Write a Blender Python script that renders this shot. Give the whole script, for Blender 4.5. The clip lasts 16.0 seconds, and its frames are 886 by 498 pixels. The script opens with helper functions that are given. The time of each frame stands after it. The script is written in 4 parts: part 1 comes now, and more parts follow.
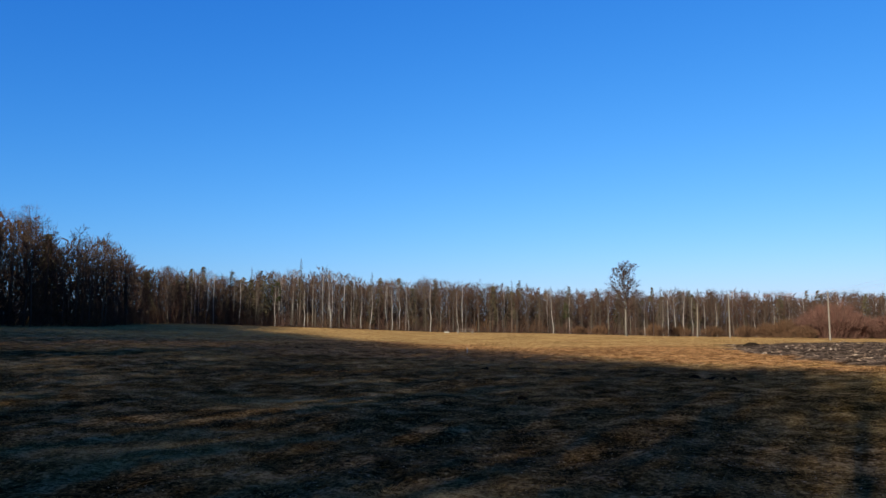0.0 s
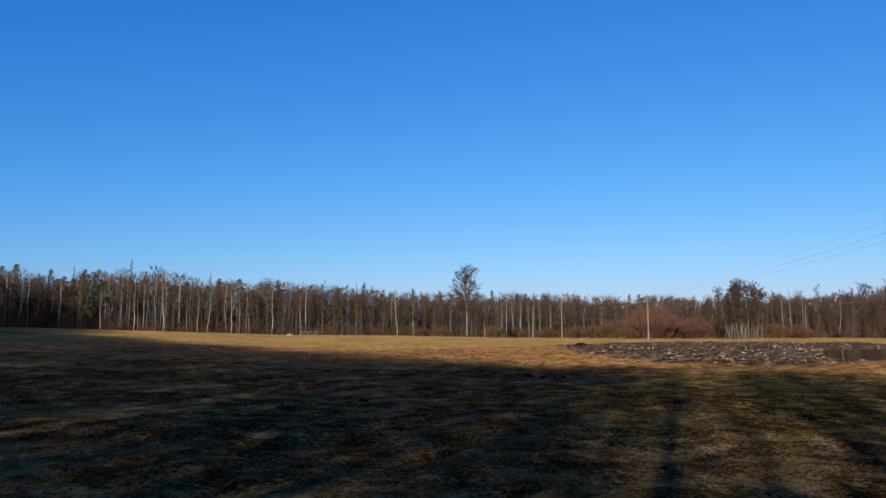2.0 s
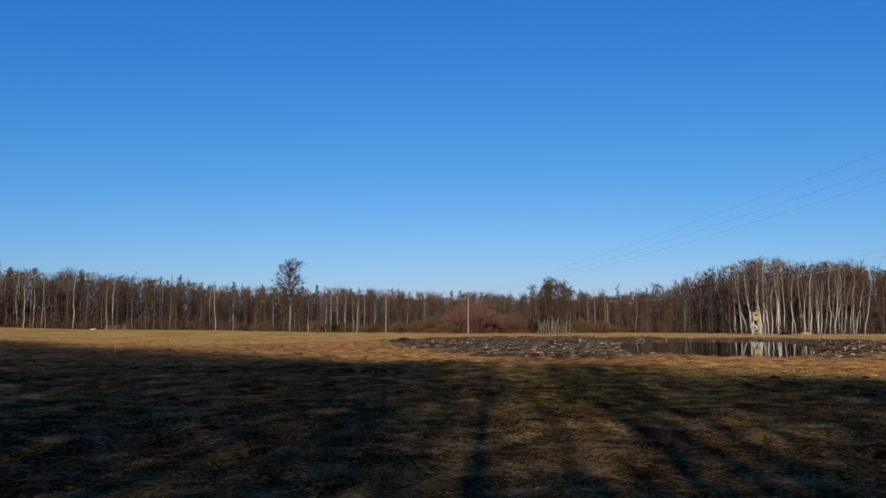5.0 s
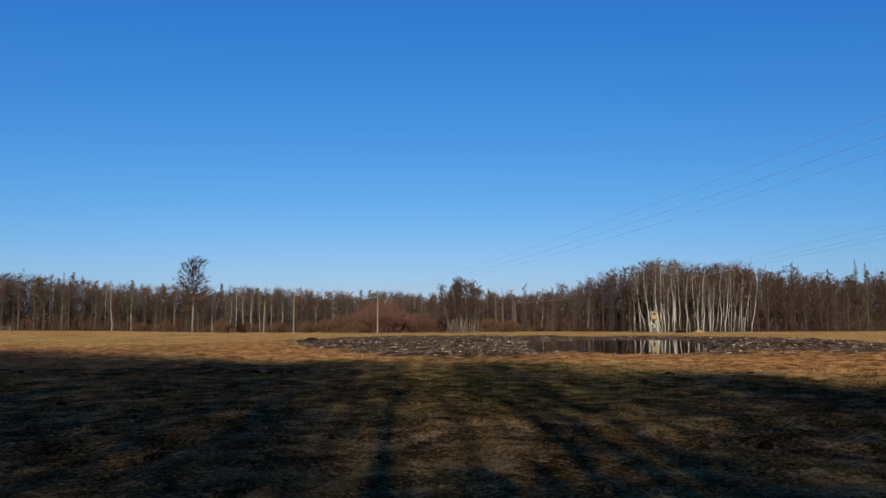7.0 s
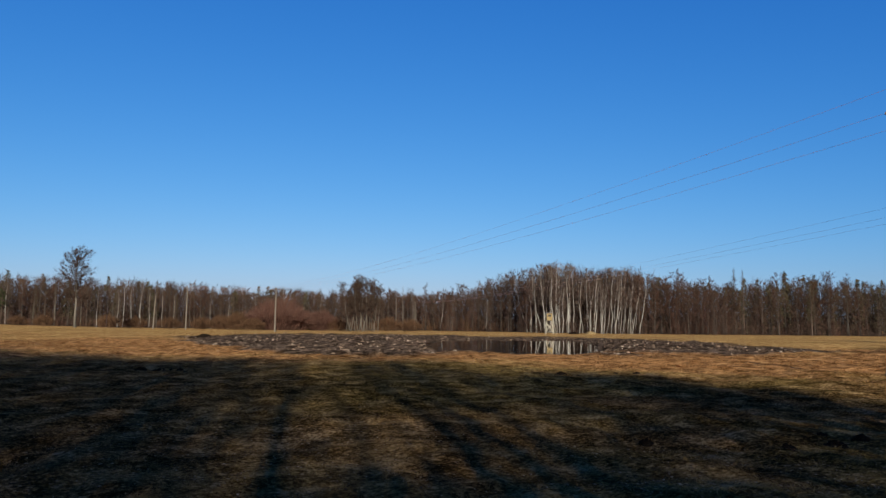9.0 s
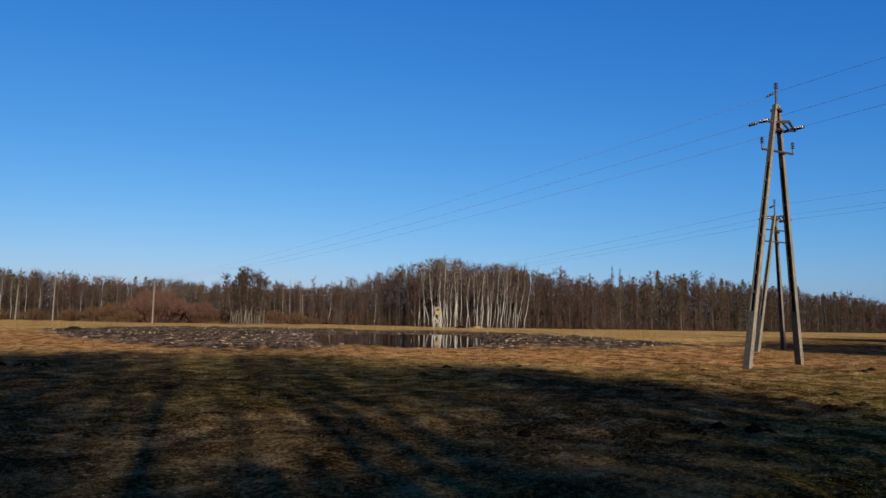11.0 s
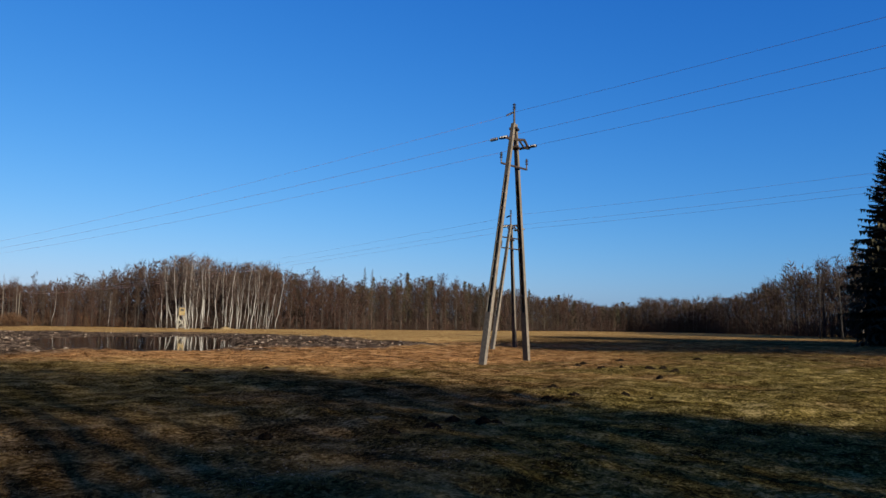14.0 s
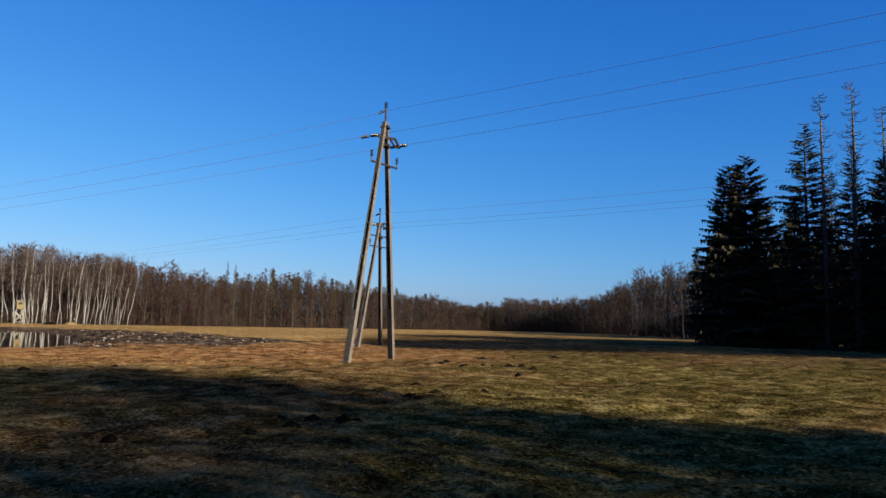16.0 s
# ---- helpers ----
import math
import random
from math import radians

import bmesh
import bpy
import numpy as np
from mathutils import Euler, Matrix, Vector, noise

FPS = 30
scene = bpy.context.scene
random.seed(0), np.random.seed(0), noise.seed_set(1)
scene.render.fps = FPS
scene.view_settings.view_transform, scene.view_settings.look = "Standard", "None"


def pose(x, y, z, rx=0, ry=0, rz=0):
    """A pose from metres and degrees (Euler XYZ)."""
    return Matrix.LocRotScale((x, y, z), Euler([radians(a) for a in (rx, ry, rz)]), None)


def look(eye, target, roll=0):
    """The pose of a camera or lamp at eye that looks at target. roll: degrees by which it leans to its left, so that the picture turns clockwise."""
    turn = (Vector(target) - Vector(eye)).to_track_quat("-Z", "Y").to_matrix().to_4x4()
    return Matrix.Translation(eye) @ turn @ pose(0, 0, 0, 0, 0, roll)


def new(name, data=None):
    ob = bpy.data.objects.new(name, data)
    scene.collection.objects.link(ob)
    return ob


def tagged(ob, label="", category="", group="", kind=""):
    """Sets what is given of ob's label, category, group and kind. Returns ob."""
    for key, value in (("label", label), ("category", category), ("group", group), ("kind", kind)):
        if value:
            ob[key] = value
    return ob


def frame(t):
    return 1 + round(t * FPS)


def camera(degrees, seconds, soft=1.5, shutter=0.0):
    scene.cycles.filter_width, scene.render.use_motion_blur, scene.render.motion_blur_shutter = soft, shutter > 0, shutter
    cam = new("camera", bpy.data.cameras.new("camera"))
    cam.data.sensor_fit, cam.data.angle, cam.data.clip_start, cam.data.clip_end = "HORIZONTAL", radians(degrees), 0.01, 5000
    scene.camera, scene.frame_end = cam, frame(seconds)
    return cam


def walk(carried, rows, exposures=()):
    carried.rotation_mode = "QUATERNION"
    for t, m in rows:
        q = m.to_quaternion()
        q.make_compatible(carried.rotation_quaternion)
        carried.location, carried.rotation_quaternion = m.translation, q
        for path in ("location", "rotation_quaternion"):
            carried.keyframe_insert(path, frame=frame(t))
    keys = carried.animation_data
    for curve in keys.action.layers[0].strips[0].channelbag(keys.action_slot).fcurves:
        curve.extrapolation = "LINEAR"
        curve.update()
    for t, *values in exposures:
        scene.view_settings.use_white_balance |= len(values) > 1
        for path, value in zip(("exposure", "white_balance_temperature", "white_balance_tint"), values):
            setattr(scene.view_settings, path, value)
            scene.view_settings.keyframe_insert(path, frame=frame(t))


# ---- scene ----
LENS = 62.9
EYE = 1.6
ARC = 0.30          # the camera is held this far in front of the turning body
cam = camera(LENS, 16.0, soft=1.5)
# seconds, heading to the left, tilt up, lean
PATH = [
    (0.0, 0.01, 6.45, -0.13), (0.5, -3.04, 6.39, 0.22), (1.0, -6.42, 6.34, 1.06), (1.5, -9.22, 6.40, 0.58),
    (2.0, -12.21, 6.61, 0.16), (2.5, -14.95, 6.64, -0.24), (3.0, -17.58, 6.50, -0.14), (3.5, -19.34, 6.41, 0.01),
    (4.0, -21.53, 6.34, 0.02), (6.5, -31.43, 6.08, 0.26), (7.0, -33.05, 6.12, 0.29), (7.5, -34.95, 6.14, 0.20),
    (8.0, -36.89, 6.16, -0.16), (8.5, -38.99, 6.16, -0.42), (11.0, -49.53, 5.67, -0.90), (11.5, -53.28, 5.90, -0.77),
    (12.0, -56.64, 6.04, 0.00), (12.5, -59.63, 6.28, -0.14), (13.0, -62.90, 6.11, -0.31), (13.5, -66.11, 5.95, -0.49),
    (14.0, -68.84, 5.98, -0.67), (14.5, -71.54, 6.03, -0.82), (15.0, -74.59, 6.01, -0.81), (15.5, -76.90, 6.02, -0.96),
    (16.0, -79.23, 6.00, -1.22),
]
walk(cam, [(t, pose(-ARC * math.sin(radians(h)), ARC * math.cos(radians(h)), EYE, 90 + p, 0, h) @ pose(0, 0, 0, 0, 0, -r))
           for t, h, p, r in PATH], exposures=[(0.0, 2.05), (1.5, 1.92), (3.5, 1.70), (7.0, 1.62), (11.0, 1.64), (13.5, 1.74), (16.0, 1.86)])

# ---- light ----
SUN_BEARING, SUN_HEIGHT = 210.0, 16.0
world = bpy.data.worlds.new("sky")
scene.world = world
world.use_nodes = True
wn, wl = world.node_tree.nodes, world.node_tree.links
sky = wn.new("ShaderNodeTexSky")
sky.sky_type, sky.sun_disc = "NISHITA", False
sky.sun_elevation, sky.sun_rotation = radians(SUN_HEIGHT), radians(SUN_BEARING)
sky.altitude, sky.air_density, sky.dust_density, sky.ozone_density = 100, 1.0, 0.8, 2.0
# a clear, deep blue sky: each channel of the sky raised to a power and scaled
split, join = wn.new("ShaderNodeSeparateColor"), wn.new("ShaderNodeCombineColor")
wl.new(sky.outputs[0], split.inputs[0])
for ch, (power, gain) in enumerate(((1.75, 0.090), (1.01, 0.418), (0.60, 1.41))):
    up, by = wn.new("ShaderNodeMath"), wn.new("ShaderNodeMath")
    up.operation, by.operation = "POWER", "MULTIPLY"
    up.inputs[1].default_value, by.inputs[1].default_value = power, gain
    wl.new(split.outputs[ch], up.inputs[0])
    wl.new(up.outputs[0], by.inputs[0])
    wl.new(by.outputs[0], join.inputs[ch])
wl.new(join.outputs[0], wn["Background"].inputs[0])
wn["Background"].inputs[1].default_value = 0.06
sun = new("sun", bpy.data.lights.new("sun", "SUN"))
sun.data.energy, sun.data.angle, sun.data.color = 4.8, radians(0.8), (1.0, 0.94, 0.80)
_b, _e = radians(SUN_BEARING), radians(SUN_HEIGHT)
sun.matrix_world = look((300 * math.sin(_b) * math.cos(_e), 300 * math.cos(_b) * math.cos(_e), 300 * math.sin(_e)), (0, 0, 0))


# ---- plan helpers ----
def place(bearing, d):
    """Plan position at a bearing (degrees to the right of +y) and a distance from the origin."""
    return d * math.sin(radians(bearing)), d * math.cos(radians(bearing))


def sunward(u, v):
    """Plan position u metres across the sun's beams (to their right) and v metres along them."""
    return 0.866 * u + 0.5 * v, -0.5 * u + 0.866 * v


def vnoise(x, y, seed=0):
    """Smooth value noise in -1..1, for arrays."""
    x, y = np.asarray(x, float), np.asarray(y, float)
    xi, yi = np.floor(x).astype(np.int64), np.floor(y).astype(np.int64)
    fx, fy = x - xi, y - yi
    fx, fy = fx * fx * (3 - 2 * fx), fy * fy * (3 - 2 * fy)

    def cell(a, b):
        h = (a * 374761393 + b * 668265263 + seed * 974711) & 0x7FFFFFFF
        h = ((h ^ (h >> 13)) * 1274126177) & 0x7FFFFFFF
        return ((h ^ (h >> 16)) & 0xFFFF) / 32767.5 - 1
    return ((cell(xi, yi) * (1 - fx) + cell(xi + 1, yi) * fx) * (1 - fy)
            + (cell(xi, yi + 1) * (1 - fx) + cell(xi + 1, yi + 1) * fx) * fy)


def step(a, b, x):
    k = np.clip((x - a) / (b - a), 0, 1)
    return k * k * (3 - 2 * k)


def polar(x, y):
    return np.degrees(np.arctan2(x, y)), np.hypot(x, y)


def pond_mask(x, y):
    """1 in the flooded hollow, 0 outside."""
    b, d = polar(x, y)
    b = b + 0.9 * vnoise(x * 0.3, y * 0.3, 5) + 0.8 * vnoise(x * 0.1, y * 0.1, 6)
    d = d + 2.2 * vnoise(x * 0.35, y * 0.35, 7)
    q = ((b - 46.3) / 6.8) ** 4 + ((np.log(np.maximum(d, 1)) - math.log(66)) / math.log(1.42)) ** 4
    return 1 - step(0.75, 1.15, q)


def mud_mask(x, y):
    """1 on the churned peat round the pond."""
    b, d = polar(x, y)
    b = b + 1.6 * vnoise(x * 0.12, y * 0.12, 8)
    wob = 1 + 0.10 * vnoise(x * 0.25, y * 0.25, 9) + 0.07 * vnoise(x * 0.7, y * 0.7, 10)
    inner = np.interp(b, [20, 24, 27, 31, 38, 44, 57, 62, 68, 72], [80, 56, 44, 38, 38, 44, 46, 47, 56, 60]) * wob
    outer = np.interp(b, [20, 24, 27, 37, 55, 60, 64, 68, 72], [80, 100, 118, 128, 118, 95, 72, 60, 58]) * wob
    return step(0.96, 1.06, d / inner) * (1 - step(0.92, 1.05, d / outer)) * step(20, 23, b) * (1 - step(69, 73, b))


def rust_mask(x, y):
    """Rust-brown dead sedge in a band past the grass."""
    b, d = polar(x, y)
    n = 1 + 0.22 * vnoise(x * 0.1, y * 0.1, 11) + 0.12 * vnoise(x * 0.4, y * 0.4, 12)
    near = np.interp(b, [-20, 0, 20, 45, 60, 80, 100], [48, 44, 36, 34, 27, 27, 32])
    far = np.interp(b, [-20, 0, 20, 45, 60, 75, 90, 100], [75, 85, 85, 60, 60, 60, 48, 40])
    return step(0.85, 1.1, d / near * n) * (1 - step(0.8, 1.15, d / far * n)) * (1 - step(70, 92, b))


def green_mask(x, y):
    """Where short living grass shows through the dead."""
    b, d = polar(x, y)
    patch = 0.5 + 0.6 * vnoise(x * 0.13, y * 0.13, 13) + 0.35 * vnoise(x * 0.5, y * 0.5, 14)
    zone = np.maximum(step(58, 80, b) * (1 - step(40, 60, d)), 0.55 * step(15, 40, b) * (1 - step(28, 36, d)))
    return np.clip(zone * 1.15 * step(0.12, 0.75, patch), 0, 1) * (1 - rust_mask(x, y))


def lie(x, y):
    """Height of the land without its fine relief."""
    x, y = np.asarray(x, float), np.asarray(y, float)
    z = 1.2 * step(60, 230, y) * step(0, 90, 90 - x)
    z = z + 0.035 * np.maximum(0, -x) * np.clip(y / 60, 0, 1) * (1 - step(90, 400, -x)) - 0.0015 * np.clip(x - 60, 0, 300)
    return z


def land(x, y):
    """Height of the ground sheet."""
    x, y = np.asarray(x, float), np.asarray(y, float)
    b, d = polar(x, y)
    m, w = mud_mask(x, y), pond_mask(x, y)
    rough = 0.06 * vnoise(x * 0.35, y * 0.35, 1) + 0.05 * vnoise(x * 1.1, y * 1.1, 2) + 0.035 * vnoise(x * 2.7, y * 2.7, 3) + 0.018 * vnoise(x * 6, y * 6, 17)
    rough = rough * (1 - step(60, 130, d)) + 0.06 * vnoise(x * 0.06, y * 0.06, 4) * step(20, 60, d)
    clods = 0.14 * vnoise(x * 0.9, y * 0.9, 15) + 0.12 * vnoise(x * 2.2, y * 2.2, 16)
    return lie(x, y) + rough * (1 - w) + m * (1 - w) * (clods + 0.02) - 0.35 * w


def land1(x, y):
    return float(land(np.array([x]), np.array([y]))[0])


# ---- materials ----
def material(name, rough=0.8, metal=0.0, spec=0.3):
    m = bpy.data.materials.new(name)
    m.use_nodes = True
    b = m.node_tree.nodes["Principled BSDF"]
    b.inputs["Roughness"].default_value, b.inputs["Metallic"].default_value = rough, metal
    b.inputs["Specular IOR Level"].default_value = spec
    return m, m.node_tree.nodes, m.node_tree.links, b


def ramp(nodes, links, fac, stops):
    r = nodes.new("ShaderNodeValToRGB")
    while len(r.color_ramp.elements) < len(stops):
        r.color_ramp.elements.new(0.5)
    for e, (p, c) in zip(r.color_ramp.elements, stops):
        e.position, e.color = p, (*c, 1)
    links.new(fac, r.inputs[0])
    return r.outputs[0]


def noise_tex(nodes, links, scale, detail=4, coords="Object", stretch=None, rough=0.6):
    tc = nodes.new("ShaderNodeTexCoord")
    n = nodes.new("ShaderNodeTexNoise")
    n.inputs["Scale"].default_value, n.inputs["Detail"].default_value, n.inputs["Roughness"].default_value = scale, detail, rough
    src = tc.outputs[coords]
    if stretch:
        mp = nodes.new("ShaderNodeMapping")
        mp.inputs["Scale"].default_value = stretch
        links.new(src, mp.inputs[0])
        src = mp.outputs[0]
    links.new(src, n.inputs["Vector"])
    return n.outputs[0]


def mix(nodes, links, fac, a, b, mode="MIX"):
    m = nodes.new("ShaderNodeMix")
    m.data_type, m.blend_type = "RGBA", mode
    for socket, value in ((m.inputs[0], fac), (m.inputs[6], a), (m.inputs[7], b)):
        if hasattr(value, "is_output"):
            links.new(value, socket)
        elif isinstance(value, tuple):
            socket.default_value = (*value, 1)
        else:
            socket.default_value = value
    return m.outputs[2]


def bump(nodes, links, bsdf, height, strength, dist):
    b = nodes.new("ShaderNodeBump")
    b.inputs["Strength"].default_value, b.inputs["Distance"].default_value = strength, dist
    links.new(height, b.inputs["Height"])
    links.new(b.outputs[0], bsdf.inputs["Normal"])


def grainy(name, dark, light, scale, rough=0.85, relief=0.01, stretch=None, vary=0.35, spec=0.25, metal=0.0, blotch=None):
    """Two scales of noise between two colours, a little different from object to object."""
    m, n, l, b = material(name, rough, metal, spec)
    fine = noise_tex(n, l, scale, 5, stretch=stretch)
    col = ramp(n, l, fine, [(0.3, dark), (0.7, light)])
    big = noise_tex(n, l, scale * (blotch or 0.13), 3, stretch=stretch)
    mid = tuple(0.55 * x for x in dark)
    col = mix(n, l, ramp(n, l, big, [(0.35, (0, 0, 0)), (0.75, (0.6, 0.6, 0.6))]), col, mid)
    info = n.new("ShaderNodeObjectInfo")
    tone = ramp(n, l, info.outputs["Random"], [(0, (1 - vary,) * 3), (1, (1.0, 1.0, 1.0))])
    l.new(mix(n, l, 1.0, col, tone, "MULTIPLY"), b.inputs["Base Color"])
    bump(n, l, b, fine, 0.6, relief)
    return m


def island(name, colours, rough=0.95, spec=0.05):
    """A colour for each blade, twig or spray out of a range."""
    m, n, l, b = material(name, rough, 0, spec)
    g = n.new("ShaderNodeNewGeometry")
    stops = [(i / (len(colours) - 1), c) for i, c in enumerate(colours)]
    col = ramp(n, l, g.outputs["Random Per Island"], stops)
    info = n.new("ShaderNodeObjectInfo")
    tone = ramp(n, l, info.outputs["Random"], [(0, (0.82, 0.82, 0.82)), (1, (1, 1, 1))])
    l.new(mix(n, l, 1.0, col, tone, "MULTIPLY"), b.inputs["Base Color"])
    return m


BARK = grainy("grey_brown_bark", (0.0114, 0.0083, 0.0062), (0.0332, 0.0249, 0.0187), 6, relief=0.02, stretch=(1, 1, 0.2))
BARK_PALE = grainy("pale_grey_bark", (0.0177, 0.0151, 0.0116), (0.0461, 0.0392, 0.0303), 5, relief=0.02, stretch=(1, 1, 0.25))
PALE_BARK = grainy("pale_lichened_bark", (0.0344, 0.0295, 0.0225), (0.0843, 0.0740, 0.0585), 5, relief=0.02, stretch=(1, 1, 0.25))
BARK_CONIFER = grainy("conifer_bark", (0.0200, 0.0128, 0.0088), (0.0560, 0.0360, 0.0240), 6, relief=0.02, stretch=(1, 1, 0.3))
DEADWOOD = grainy("dead_spruce_wood", (0.0385, 0.0308, 0.0248), (0.1001, 0.0847, 0.0693), 7, relief=0.01, stretch=(1, 1, 0.2))
BIRCH = grainy("birch_bark", (0.1570, 0.1448, 0.1258), (0.2512, 0.2420, 0.2231), 3, relief=0.01, stretch=(1, 1, 2.2), vary=0.3, blotch=0.5)
TWIG_BROWN = island("brown_twigs", [(0.0172, 0.0108, 0.0083), (0.0263, 0.0169, 0.0128), (0.0355, 0.0236, 0.0179)])
TWIG_RED = island("red_brown_twigs", [(0.0229, 0.0121, 0.0092), (0.0337, 0.0183, 0.0134), (0.0445, 0.0261, 0.0190)])
WILLOW = island("red_willow_twigs", [(0.0336, 0.0160, 0.0129), (0.0476, 0.0237, 0.0177), (0.0617, 0.0353, 0.0250)])
TWIG_OCHRE = island("ochre_scrub_twigs", [(0.0297, 0.0157, 0.0085), (0.0446, 0.0242, 0.0129), (0.0567, 0.0326, 0.0189)])
TWIG_GREY = island("grey_birch_twigs", [(0.0351, 0.0241, 0.0189), (0.0512, 0.0361, 0.0288), (0.0716, 0.0539, 0.0435)])
TWIG_DULL = island("dull_bare_twigs", [(0.0211, 0.0143, 0.0105), (0.0335, 0.0226, 0.0167), (0.0470, 0.0329, 0.0244)])
NEEDLE = island("spruce_needles", [(0.0190, 0.0171, 0.0104), (0.0304, 0.0265, 0.0157), (0.0456, 0.0368, 0.0214)])
PINE = island("pine_needles", [(0.0096, 0.0128, 0.0052), (0.0184, 0.0220, 0.0084), (0.0272, 0.0288, 0.0120)])
CONCRETE = grainy("weathered_concrete", (0.0471, 0.0390, 0.0300), (0.1008, 0.0853, 0.0653), 9, relief=0.006, vary=0.15)
STEEL = grainy("rusty_dark_steel", (0.0175, 0.0125, 0.0110), (0.0500, 0.0350, 0.0275), 14, rough=0.6, relief=0.002, metal=0.5)
PORCELAIN = grainy("brown_porcelain", (0.020, 0.013, 0.011), (0.045, 0.028, 0.022), 20, rough=0.35, relief=0.0, spec=0.3)
CABLE = grainy("reddish_conductor", (0.2912, 0.1372, 0.1190), (0.4732, 0.2366, 0.2002), 5, rough=0.5, relief=0.0, metal=0.3)
PINE_BOARD = grainy("new_yellow_boards", (0.0987, 0.0693, 0.0270), (0.1480, 0.1086, 0.0484), 8, relief=0.003, stretch=(1, 1, 0.2), vary=0.2)
POLE_WOOD = grainy("peeled_pale_poles", (0.1571, 0.1396, 0.1048), (0.2531, 0.2314, 0.1876), 8, relief=0.003, stretch=(1, 1, 0.2))
OLD_WOOD = grainy("weathered_grey_wood", (0.0450, 0.0375, 0.0300), (0.1200, 0.1000, 0.0800), 8, relief=0.004, stretch=(0.2, 1, 1))
SOIL = grainy("dark_turned_soil", (0.0046, 0.0033, 0.0026), (0.0165, 0.0119, 0.0086), 14, relief=0.02, spec=0.0)
SAND = grainy("yellow_sand", (0.1080, 0.0720, 0.0324), (0.1728, 0.1260, 0.0648), 10, relief=0.01, spec=0.0)
WHITE_PAINT = grainy("white_paint", (0.2250, 0.2250, 0.2135), (0.3000, 0.3000, 0.2925), 12, relief=0.001)
# near-black colour that stands for the shade inside the cabin
INTERIOR_SHADE = grainy("painted_cabin_shade", (0.012, 0.011, 0.010), (0.03, 0.027, 0.022), 8, relief=0.0)


def peat_material():
    """Clods from near black to brown, bleached straw on them in streaks."""
    m, n, l, b = material("peat_clods", 1.0, 0, 0.02)
    g = n.new("ShaderNodeNewGeometry")
    dark = ramp(n, l, g.outputs["Random Per Island"], [(0, (0.012, 0.008, 0.006)), (0.6, (0.055, 0.037, 0.026)), (0.86, (0.10, 0.070, 0.050)), (0.95, (0.12, 0.092, 0.068)), (1, (0.17, 0.138, 0.108))])
    pale = ramp(n, l, g.outputs["Random Per Island"], [(0, (0.03, 0.021, 0.015)), (0.55, (0.085, 0.062, 0.044)), (0.80, (0.145, 0.112, 0.084)), (1, (0.24, 0.20, 0.16))])
    streak = ramp(n, l, noise_tex(n, l, 0.45, 5, rough=0.7), [(0.53, (0, 0, 0)), (0.66, (1, 1, 1))])
    l.new(mix(n, l, streak, dark, pale), b.inputs["Base Color"])
    return m


PEAT = peat_material()


def zoned(n, l, small):
    """Colour of the meadow by its zones, some shade put into the near one; small: fine-grain factor."""
    def attr(name):
        a = n.new("ShaderNodeAttribute")
        a.attribute_name = name
        return a.outputs["Fac"]
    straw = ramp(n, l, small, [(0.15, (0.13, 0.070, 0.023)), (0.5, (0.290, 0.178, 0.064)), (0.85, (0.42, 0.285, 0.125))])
    # dull brown near turf, its colour darkened and warmed to deepen the shade there
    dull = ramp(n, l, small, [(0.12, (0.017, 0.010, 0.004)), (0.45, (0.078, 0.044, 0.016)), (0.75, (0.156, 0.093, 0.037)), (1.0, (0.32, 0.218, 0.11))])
    rust = ramp(n, l, small, [(0.15, (0.050, 0.022, 0.008)), (0.5, (0.240, 0.118, 0.043)), (0.85, (0.42, 0.245, 0.105))])
    green = ramp(n, l, small, [(0.12, (0.016, 0.011, 0.004)), (0.45, (0.074, 0.056, 0.015)), (0.75, (0.156, 0.116, 0.036)), (1.0, (0.34, 0.25, 0.11))])
    mud = ramp(n, l, small, [(0.2, (0.016, 0.011, 0.008)), (0.55, (0.068, 0.047, 0.033)), (0.9, (0.17, 0.125, 0.09))])
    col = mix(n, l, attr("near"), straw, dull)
    col = mix(n, l, attr("green"), col, green)
    col = mix(n, l, attr("rust"), col, rust)
    return mix(n, l, attr("mud"), col, mud)


def ground_material():
    m, n, l, b = material("meadow_ground", 1.0, 0, 0.0)
    fine = noise_tex(n, l, 15, 8, rough=0.75)
    mid = noise_tex(n, l, 1.3, 6, rough=0.7)
    tuft = mix(n, l, 0.42, fine, mid)
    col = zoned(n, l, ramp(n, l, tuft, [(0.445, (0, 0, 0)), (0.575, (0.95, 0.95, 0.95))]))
    big = noise_tex(n, l, 0.11, 4)
    col = mix(n, l, 1.0, col, ramp(n, l, big, [(0.3, (0.55, 0.54, 0.52)), (0.7, (1.05, 1.02, 0.98))]), "MULTIPLY")
    l.new(col, b.inputs["Base Color"])
    bump(n, l, b, tuft, 0.9, 0.06)
    return m


def blade_material():
    m, n, l, b = material("meadow_blades", 1.0, 0, 0.02)
    g = n.new("ShaderNodeNewGeometry")
    each = ramp(n, l, g.outputs["Random Per Island"], [(0.0, (0.15, 0.15, 0.15)), (0.8, (0.58, 0.58, 0.58)), (1.0, (0.80, 0.80, 0.80))])
    patch = ramp(n, l, noise_tex(n, l, 1.7, 5, rough=0.7), [(0.38, (0.0, 0.0, 0.0)), (0.62, (1.0, 1.0, 1.0))])
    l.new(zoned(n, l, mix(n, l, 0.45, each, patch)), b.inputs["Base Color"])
    return m


GROUND, BLADES = ground_material(), blade_material()

LITTER = island("dry_leaf_litter", [(0.022, 0.012, 0.006), (0.048, 0.028, 0.014), (0.098, 0.060, 0.032), (0.155, 0.102, 0.058), (0.36, 0.275, 0.18)])

